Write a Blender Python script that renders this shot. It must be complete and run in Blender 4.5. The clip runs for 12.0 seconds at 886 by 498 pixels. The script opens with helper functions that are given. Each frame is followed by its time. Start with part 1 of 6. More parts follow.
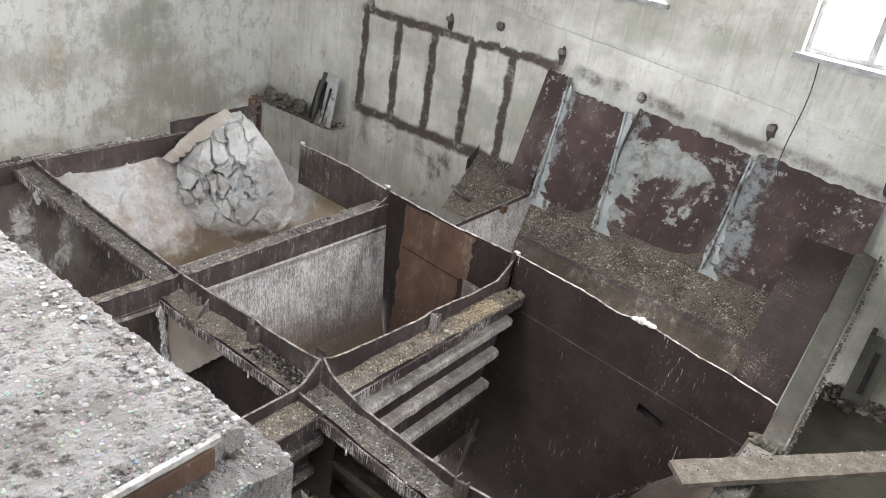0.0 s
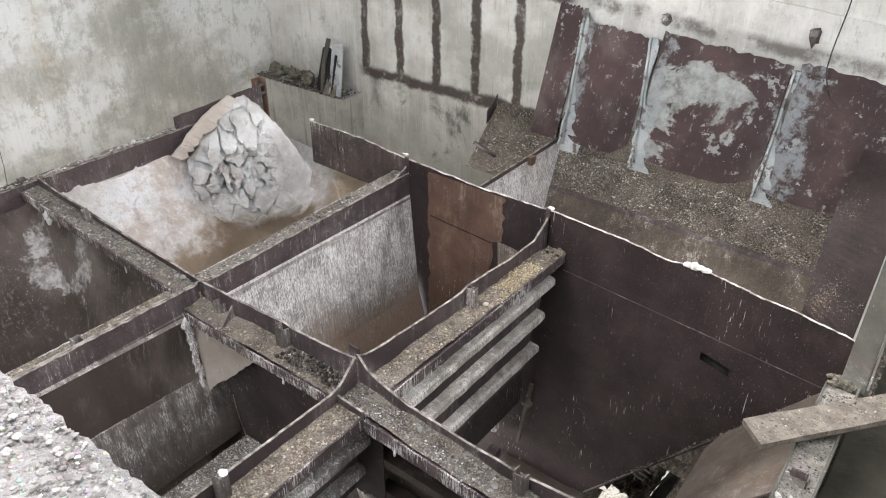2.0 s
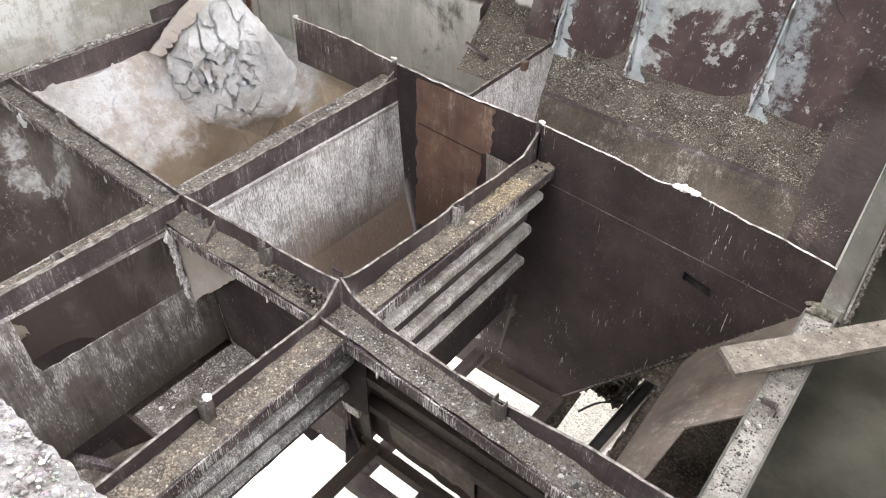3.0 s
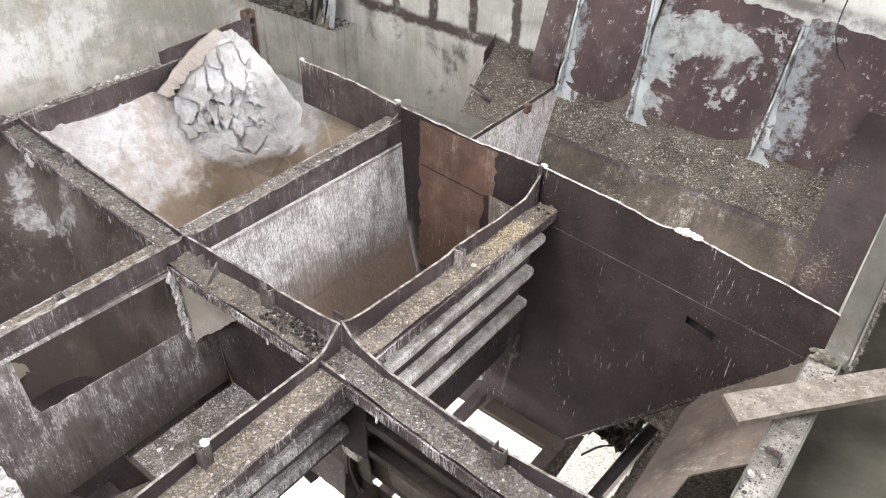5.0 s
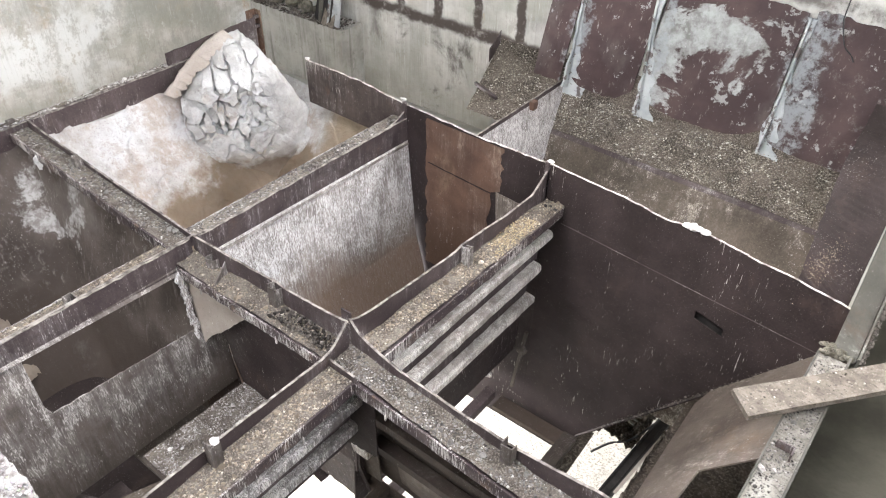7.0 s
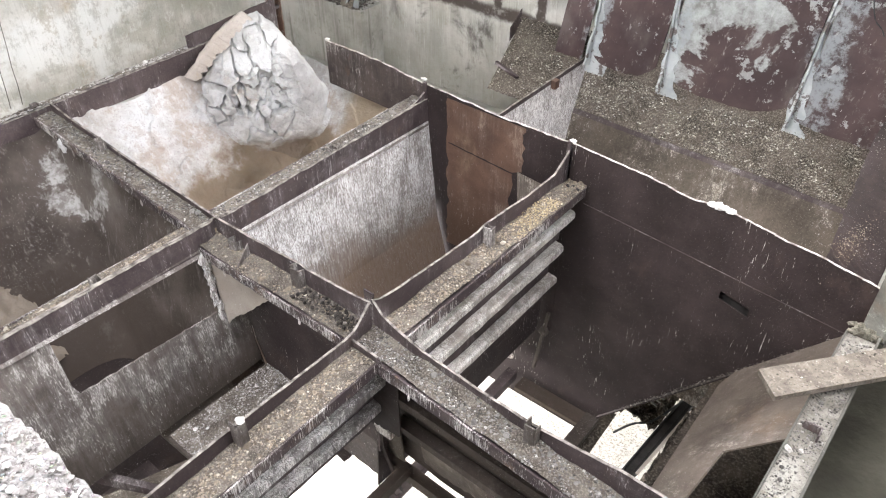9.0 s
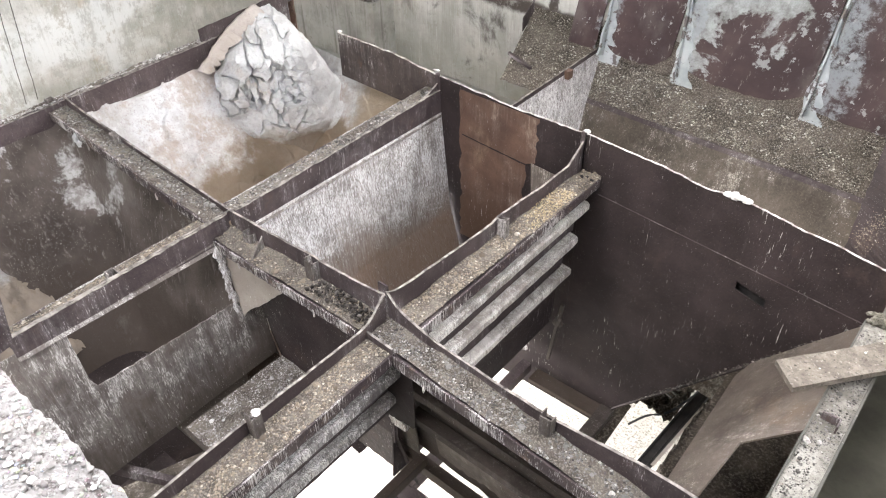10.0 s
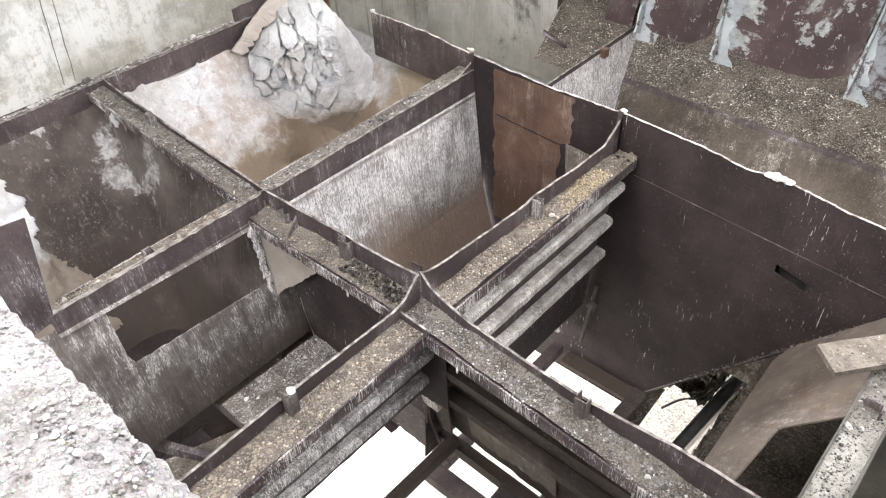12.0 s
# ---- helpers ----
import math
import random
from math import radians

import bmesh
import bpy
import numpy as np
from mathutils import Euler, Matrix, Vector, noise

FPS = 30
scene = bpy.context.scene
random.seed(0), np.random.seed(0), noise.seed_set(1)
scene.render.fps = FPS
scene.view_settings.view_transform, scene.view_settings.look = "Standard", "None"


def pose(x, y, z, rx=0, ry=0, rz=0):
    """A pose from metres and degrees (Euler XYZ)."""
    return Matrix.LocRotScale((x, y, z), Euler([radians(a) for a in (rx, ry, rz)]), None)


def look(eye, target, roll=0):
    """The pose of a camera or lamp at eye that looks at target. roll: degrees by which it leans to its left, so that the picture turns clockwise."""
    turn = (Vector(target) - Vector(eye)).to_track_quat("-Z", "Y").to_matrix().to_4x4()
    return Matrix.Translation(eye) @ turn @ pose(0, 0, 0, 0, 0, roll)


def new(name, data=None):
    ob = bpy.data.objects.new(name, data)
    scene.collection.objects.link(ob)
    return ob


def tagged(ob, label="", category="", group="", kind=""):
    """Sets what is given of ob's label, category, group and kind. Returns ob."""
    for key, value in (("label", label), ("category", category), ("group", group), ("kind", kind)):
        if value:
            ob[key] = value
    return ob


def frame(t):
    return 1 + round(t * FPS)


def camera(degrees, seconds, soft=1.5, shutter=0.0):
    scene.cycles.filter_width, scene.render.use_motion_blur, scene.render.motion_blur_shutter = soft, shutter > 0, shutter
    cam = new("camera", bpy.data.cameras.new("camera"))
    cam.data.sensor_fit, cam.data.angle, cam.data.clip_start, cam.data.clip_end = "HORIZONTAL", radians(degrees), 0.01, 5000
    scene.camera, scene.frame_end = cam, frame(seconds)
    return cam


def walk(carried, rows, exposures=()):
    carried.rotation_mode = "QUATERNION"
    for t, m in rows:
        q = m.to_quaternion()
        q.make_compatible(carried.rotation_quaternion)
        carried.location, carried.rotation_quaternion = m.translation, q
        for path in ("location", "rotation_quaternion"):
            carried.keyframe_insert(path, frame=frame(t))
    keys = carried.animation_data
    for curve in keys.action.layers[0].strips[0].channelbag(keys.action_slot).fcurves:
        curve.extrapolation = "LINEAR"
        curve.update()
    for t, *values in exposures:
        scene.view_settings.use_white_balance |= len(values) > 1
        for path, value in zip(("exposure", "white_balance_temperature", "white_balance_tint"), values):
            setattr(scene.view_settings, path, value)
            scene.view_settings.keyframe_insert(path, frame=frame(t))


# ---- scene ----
cam = camera(61.18, 12.0, 1.1)
PATH = [
    (0, look((2.733, -2.879, 2.877), (1.226, -0.662, 1.530), 9.34)),
    (0.5, look((2.709, -2.878, 2.899), (1.843, -1.371, 1.909), 12.9)),
    (1, look((2.665, -2.813, 2.958), (1.455, -0.341, 1.764), 12.89)),
    (1.5, look((2.611, -2.680, 2.865), (1.137, -0.361, 1.659), 6.45)),
    (2, look((2.535, -2.490, 2.868), (0.978, -0.445, 1.320), 0.27)),
    (2.5, look((2.496, -2.388, 2.917), (1.048, -0.457, 1.135), 0.14)),
    (3, look((2.441, -2.304, 3.044), (1.084, -0.455, 1.111), 1.99)),
    (5, look((2.436, -2.266, 3.089), (1.008, -0.361, 1.263), 2.04)),
    (5.5, look((2.440, -2.264, 3.090), (0.998, -0.357, 1.278), 1.64)),
    (6, look((2.438, -2.271, 3.079), (0.982, -0.373, 1.268), 1.25)),
    (6.5, look((2.440, -2.272, 3.075), (0.983, -0.385, 1.254), 1.14)),
    (7, look((2.445, -2.269, 3.082), (0.994, -0.386, 1.252), 0.97)),
    (9, look((2.426, -2.274, 3.060), (0.942, -0.473, 1.174), -0.45)),
    (9.5, look((2.419, -2.277, 3.054), (0.916, -0.493, 1.167), -1.08)),
    (10, look((2.416, -2.276, 3.049), (0.905, -0.522, 1.141), -1.54)),
    (10.5, look((2.411, -2.282, 3.041), (0.888, -0.544, 1.128), -1.80)),
    (11, look((2.398, -2.281, 3.036), (0.865, -0.582, 1.096), -2.48)),
    (11.5, look((2.390, -2.285, 3.030), (0.835, -0.616, 1.081), -3.03)),
    (12, look((2.385, -2.284, 3.022), (0.813, -0.643, 1.064), -3.17)),
]
walk(cam, PATH, [(0, 1.22, 6400, 11), (0.5, 1.36, 6400, 11), (1.0, 1.62, 6400, 11), (1.5, 1.52, 6400, 12), (2.0, 1.45, 6400, 13), (2.5, 1.6, 6400, 14), (3.0, 1.7, 6400, 14), (5.0, 1.90, 6400, 14), (12.0, 1.88, 6400, 14)])

# ---------------------------------------------------------------- light
world = bpy.data.worlds.new("sky")
scene.world = world
world.use_nodes = True
wn = world.node_tree.nodes
sky = wn.new("ShaderNodeTexSky")
sky.sky_type = "NISHITA"
sky.sun_disc = False
sky.sun_elevation = radians(48)
sky.sun_rotation = radians(202)
world.node_tree.links.new(sky.outputs[0], wn["Background"].inputs[0])
wn["Background"].inputs[1].default_value = 0.15


def sun_lamp(direction, strength):
    d = bpy.data.lights.new("sun", "SUN")
    d.energy, d.angle, d.color = strength, radians(12), (1, 0.97, 0.93)
    ob = new("sun", d)
    ob.matrix_world = look((0, 0, 20), Vector((0, 0, 20)) + Vector(direction))
    return ob


def opening_or_fill_light(eye, target, w, h, watts, colour=(1.0, 0.985, 0.97)):
    """Daylight area lamp at a window, or a fill lamp at an assumed opening."""
    d = bpy.data.lights.new("window_or_fill_daylight", "AREA")
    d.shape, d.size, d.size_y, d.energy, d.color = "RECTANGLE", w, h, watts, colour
    ob = new("window_or_fill_daylight", d)
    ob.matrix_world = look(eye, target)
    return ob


sun_lamp((0.25, 0.62, -0.75), 0.6)
# added fill lamps at assumed, unseen openings in the right and front walls
opening_or_fill_light((3.95, 0.2, 2.6), (-3, 1.0, 0.0), 3.5, 1.4, 36)
opening_or_fill_light((-1.0, -5.75, 2.9), (-1.5, 1.0, 0.0), 3.3, 1.4, 125)
# daylight through the two far windows
opening_or_fill_light((-0.765, 4.70, 2.74), (-0.765, 0.0, 2.74), 1.35, 1.60, 120)
opening_or_fill_light((1.83, 4.70, 2.63), (1.83, 0.0, 2.63), 1.35, 1.60, 120)
# added fill lamps: assumed rooflight, then an unseen lower opening whitening the lower floor
opening_or_fill_light((0.1, -1.2, 4.30), (-0.2, -0.9, 0.0), 3.6, 2.2, 110)
opening_or_fill_light((-5.85, 1.6, -2.9), (0.0, 2.6, -4.6), 2.3, 1.5, 760)


# ---------------------------------------------------------------- materials
class Mat:
    """A node material written as short expressions."""

    def __init__(self, name):
        self.m = bpy.data.materials.new(name)
        self.m.use_nodes = True
        self.t = self.m.node_tree
        self.b = self.t.nodes["Principled BSDF"]
        self.co = self.t.nodes.new("ShaderNodeTexCoord").outputs["Object"]

    def put(self, socket, v):
        if isinstance(v, bpy.types.NodeSocket):
            self.t.links.new(v, socket)
        elif hasattr(v, "__len__") and len(v) == 3 and len(socket.default_value) == 4:
            socket.default_value = (*v, 1)
        else:
            socket.default_value = v

    def scaled(self, sx, sy, sz):
        n = self.t.nodes.new("ShaderNodeMapping")
        self.put(n.inputs[0], self.co)
        n.inputs["Scale"].default_value = (sx, sy, sz)
        return n.outputs[0]

    def noise(self, scale, detail=5, rough=0.6, vec=None, distort=0.0):
        n = self.t.nodes.new("ShaderNodeTexNoise")
        self.put(n.inputs["Vector"], vec or self.co)
        n.inputs["Scale"].default_value, n.inputs["Detail"].default_value = scale, detail
        n.inputs["Roughness"].default_value, n.inputs["Distortion"].default_value = rough, distort
        return n.outputs[0]

    def cells(self, scale, vec=None, feature="F1", out=0):
        n = self.t.nodes.new("ShaderNodeTexVoronoi")
        n.feature = feature
        self.put(n.inputs["Vector"], vec or self.co)
        n.inputs["Scale"].default_value = scale
        return n.outputs[out]

    def step(self, v, lo, hi, a=0.0, b=1.0):
        n = self.t.nodes.new("ShaderNodeMapRange")
        n.interpolation_type = "SMOOTHSTEP"
        for k, x in enumerate((v, lo, hi, a, b)):
            self.put(n.inputs[k], x)
        return n.outputs[0]

    def math(self, op, a, b=0.0, c=0.0):
        n = self.t.nodes.new("ShaderNodeMath")
        n.operation = op
        for k, x in enumerate((a, b, c)):
            self.put(n.inputs[k], x)
        return n.outputs[0]

    def mix(self, f, a, b):
        n = self.t.nodes.new("ShaderNodeMix")
        n.data_type = "RGBA"
        self.put(n.inputs[0], f)
        self.put(n.inputs[6], a)
        self.put(n.inputs[7], b)
        return n.outputs[2]

    def axis(self, k):
        n = self.t.nodes.new("ShaderNodeSeparateXYZ")
        self.put(n.inputs[0], self.co)
        return n.outputs[k]

    def island(self):
        return self.t.nodes.new("ShaderNodeNewGeometry").outputs["Random Per Island"]

    def done(self, colour, rough=0.8, metal=0.0, relief=None, depth=0.01, spec=0.3):
        self.put(self.b.inputs["Base Color"], colour)
        self.put(self.b.inputs["Roughness"], rough)
        self.put(self.b.inputs["Metallic"], metal)
        self.put(self.b.inputs["Specular IOR Level"], spec)
        if relief is not None:
            n = self.t.nodes.new("ShaderNodeBump")
            n.inputs["Distance"].default_value = depth
            n.inputs["Strength"].default_value = 0.8
            self.put(n.inputs["Height"], relief)
            self.put(self.b.inputs["Normal"], n.outputs[0])
        return self.m


def steel_mat(name, dark, light, rust, droppings, cover, cover_colour, grit=0.07, foot=None, speck=0.92):
    """Old steel: two browns, rust bloom, white droppings, and a dry white dust cover in fine runs; foot is a brown
    taken on from a height down (a stain on dusted_steel).
    """
    m = Mat(name)
    c = m.mix(m.step(m.noise(2.2, 6), 0.35, 0.7), dark, light)
    c = m.mix(m.step(m.noise(1.3, 7, 0.7, m.scaled(1.3, 1, 0.8)), 0.56, 0.7, 0, 0.7), c, rust)
    c = m.mix(m.step(m.noise(14, 7, 0.75), 0.56, 0.72, 0, 0.55), c, dark)
    if cover > 0:
        veil = m.math("ADD", m.math("MULTIPLY", m.noise(1.7, 8, 0.7), 0.68), m.math("MULTIPLY", m.noise(1.0, 6, 0.7, m.scaled(18, 18, 0.9)), 0.32))
        dens = m.step(veil, 0.62 - 0.30 * cover, 0.74 - 0.20 * cover)
        if foot is not None:
            z = m.math("ADD", m.axis(2), m.math("MULTIPLY", m.math("SUBTRACT", m.noise(1.4, 5), 0.5), 0.9))
            low = m.step(z, foot[0], foot[0] - 0.55)
            c = m.mix(m.math("MULTIPLY", low, 0.85), c, foot[1])
            dens = m.math("MULTIPLY", dens, m.math("SUBTRACT", 1.0, m.math("MULTIPLY", low, 0.8)))
        film = m.step(m.noise(1.0, 6, 0.7, m.scaled(60, 60, 2.2)), 0.36, 0.66, 0.35, 1.5)
        c = m.mix(m.math("MULTIPLY", m.math("MULTIPLY", dens, film), 0.16 + 0.22 * cover), c, cover_colour)
        group = m.step(m.noise(6.0, 5, 0.7, m.scaled(1, 1, 0.6)), 0.36, 0.64, -0.035, 0.05)
        for sx, sz, gap in ((130, 22, 0.0), (220, 40, 0.02)):
            runs = m.noise(1.0, 3, 0.6, m.scaled(sx, sx, sz))
            lo = m.math("SUBTRACT", m.math("SUBTRACT", 0.71 + gap, group), m.math("MULTIPLY", dens, 0.20))
            c = m.mix(m.math("MULTIPLY", m.step(runs, lo, m.math("ADD", lo, 0.08)), speck), c, tuple(min(0.8, k * 1.3) for k in cover_colour))
    specks = m.noise(1.0, 4, 0.6, m.scaled(75, 75, 7))
    where = m.noise(1.3, 5, 0.65, m.scaled(1.6, 1.6, 0.8))
    s = m.math("MULTIPLY", m.step(specks, 0.70 - 0.06 * droppings, 0.74 - 0.06 * droppings), m.step(where, 0.50, 0.60))
    thin = m.math("MULTIPLY", m.step(m.noise(1.0, 4, 0.6, m.scaled(170, 170, 16)), 0.72 - 0.05 * droppings, 0.76 - 0.05 * droppings), m.step(where, 0.38, 0.52))
    c = m.mix(m.math("MULTIPLY", m.math("MAXIMUM", s, m.math("MULTIPLY", thin, 0.8)), 0.75), c, (0.62, 0.60, 0.56))
    fine = m.noise(60, 4, 0.6)
    c = m.mix(m.step(fine, 0.3, 0.8, 0, grit), c, (0.30, 0.26, 0.22))
    c = m.mix(m.step(m.noise(95, 5, 0.75), 0.57, 0.66, 0, 0.5), c, tuple(k * 0.45 for k in dark))
    c = m.mix(m.step(m.noise(120, 4, 0.7, m.scaled(1, 1, 0.6)), 0.66, 0.72, 0, 0.4), c, (0.46, 0.44, 0.41))
    return m.done(c, m.step(fine, 0.2, 0.8, 0.5, 0.85), 0.0, m.math("ADD", m.noise(9, 6), m.math("MULTIPLY", fine, 0.25)), 0.006, 0.18)


STEEL = steel_mat("dark_brown_steel", (0.038, 0.028, 0.030), (0.078, 0.060, 0.061), (0.090, 0.056, 0.043), 0.8, 0.48, (0.34, 0.32, 0.315), 0.10, None, 0.6)
STEEL_PLAIN = steel_mat("bin_steel", (0.019, 0.0135, 0.0138), (0.040, 0.029, 0.029), (0.056, 0.038, 0.033), 1.0, 0.16, (0.17, 0.155, 0.145), 0.06)
STEEL_WHITE = steel_mat("dusted_steel", (0.10, 0.083, 0.073), (0.20, 0.172, 0.155), (0.20, 0.14, 0.10), 0.8, 1.1, (0.66, 0.63, 0.61), 0.07, (-0.85, (0.24, 0.165, 0.115)), 0.7)
STEEL_DUSTY = steel_mat("streaked_steel", (0.060, 0.050, 0.045), (0.120, 0.102, 0.090), (0.10, 0.07, 0.05), 0.9, 0.7, (0.44, 0.42, 0.40), 0.07, (-0.88, (0.052, 0.041, 0.034)), 0.55)
STEEL_SLOPE = steel_mat("brown_slope_steel", (0.046, 0.037, 0.028), (0.090, 0.074, 0.057), (0.105, 0.076, 0.052), 1.0, 0.55, (0.34, 0.31, 0.27), 0.16)
STEEL_END = steel_mat("rust_patched_steel", (0.035, 0.027, 0.027), (0.080, 0.064, 0.058), (0.16, 0.085, 0.052), 1.0, 0.5, (0.32, 0.30, 0.28), 0.12)
STEEL_UMBER = steel_mat("umber_bin_steel", (0.032, 0.025, 0.021), (0.070, 0.056, 0.047), (0.085, 0.058, 0.042), 0.5, 0.42, (0.34, 0.32, 0.30), 0.07, (-1.1, (0.05, 0.038, 0.030)), 0.35)
STEEL_CHALK = steel_mat("chalky_steel", (0.12, 0.10, 0.09), (0.24, 0.215, 0.20), (0.22, 0.15, 0.12), 0.8, 1.15, (0.60, 0.58, 0.57))
STEEL_BROWN = steel_mat("brown_bin_steel", (0.055, 0.044, 0.037), (0.115, 0.095, 0.082), (0.13, 0.10, 0.08), 0.6, 0.62, (0.44, 0.42, 0.395), 0.07, (-1.05, (0.075, 0.056, 0.044)), 0.3)
RIB_STEEL = steel_mat("dusty_lit_rib", (0.20, 0.175, 0.155), (0.34, 0.305, 0.275), (0.30, 0.21, 0.14), 1.0, 1.0, (0.62, 0.60, 0.57))
RIB_DARK = steel_mat("droppings_streaked_rib", (0.075, 0.066, 0.065), (0.15, 0.137, 0.134), (0.11, 0.08, 0.06), 1.0, 0.95, (0.56, 0.545, 0.53))
STEEL_TAN = steel_mat("tan_chute_steel", (0.10, 0.082, 0.068), (0.17, 0.142, 0.12), (0.18, 0.13, 0.095), 0.9, 0.5, (0.46, 0.42, 0.37), 0.07, None, 0.5)
# pale dust, with the tan bin flap's sunlit tone put into the colour
STEEL_PALE = steel_mat("pale_dusty_lit_plate", (0.30, 0.26, 0.225), (0.42, 0.38, 0.335), (0.25, 0.17, 0.11), 0.6, 0.35, (0.58, 0.55, 0.5))
STEEL_RUST = steel_mat("rusty_orange_steel", (0.085, 0.050, 0.038), (0.165, 0.098, 0.068), (0.24, 0.17, 0.11), 0.9, 0.5, (0.30, 0.24, 0.19), 0.07, (-0.75, (0.10, 0.062, 0.042)), 0.3)
STEEL_GREY = steel_mat("grey_green_steel", (0.058, 0.058, 0.050), (0.105, 0.104, 0.090), (0.10, 0.075, 0.058), 0.4, 0.3, (0.32, 0.32, 0.30))


def panel_mat():
    m = Mat("peeling_brown_panel")
    c = m.mix(m.step(m.noise(2.0, 6), 0.35, 0.7), (0.040, 0.024, 0.024), (0.075, 0.048, 0.045))
    peel = m.noise(1.15, 9, 0.62, m.scaled(0.8, 1, 1.25), 0.4)
    wide_panel = m.math("MULTIPLY", m.step(m.axis(0), -0.2, 0.0), m.step(m.axis(0), 1.25, 1.05))
    peel = m.math("SUBTRACT", peel, m.math("MULTIPLY", m.math("SUBTRACT", 1.0, wide_panel), 0.10))
    c = m.mix(m.step(peel, 0.55, 0.575), c, m.mix(m.step(m.noise(7, 8, 0.75), 0.35, 0.65), (0.17, 0.17, 0.158), (0.36, 0.372, 0.362)))
    flake = m.noise(5.5, 8, 0.72)
    c = m.mix(m.step(flake, 0.585, 0.615, 0, 0.8), c, (0.31, 0.32, 0.31))
    haze = m.noise(0.9, 6, 0.6, m.scaled(1.4, 1, 1.0))
    c = m.mix(m.step(haze, 0.52, 0.68, 0, 0.3), c, (0.20, 0.185, 0.17))
    # pale blue paint run down beside the ribs
    x = m.math("ADD", m.axis(0), m.math("MULTIPLY", m.math("SUBTRACT", m.noise(3.0, 8, 0.7), 0.5), 0.55))
    torn = m.step(m.noise(6.5, 9, 0.75), 0.40, 0.56)
    for at, wide in ((-0.84, 0.04), (0.0, 0.04), (1.24, 0.12)):
        near = m.step(m.math("ABSOLUTE", m.math("SUBTRACT", x, at)), wide, wide + 0.05, 1, 0)
        c = m.mix(m.math("MULTIPLY", m.math("MULTIPLY", near, torn), 0.7), c, (0.29, 0.315, 0.325))
    mottle = m.math("MULTIPLY", m.step(m.noise(9, 9, 0.8), 0.53, 0.64, 0, 0.35), m.step(x, 1.1, 1.6))
    c = m.mix(mottle, c, (0.20, 0.205, 0.20))
    wash = m.noise(1.0, 4, 0.6, m.scaled(30, 30, 1.5))
    c = m.mix(m.step(wash, 0.60, 0.75, 0, 0.35), c, (0.5, 0.5, 0.47))
    c = m.mix(m.step(m.noise(1.0, 3, 0.5, m.scaled(60, 60, 9)), 0.72, 0.76, 0, 0.6), c, (0.6, 0.58, 0.54))
    return m.done(c, 0.7, 0, m.math("ADD", m.step(peel, 0.55, 0.575, 0.0, 0.4), m.noise(25, 5)), 0.006)


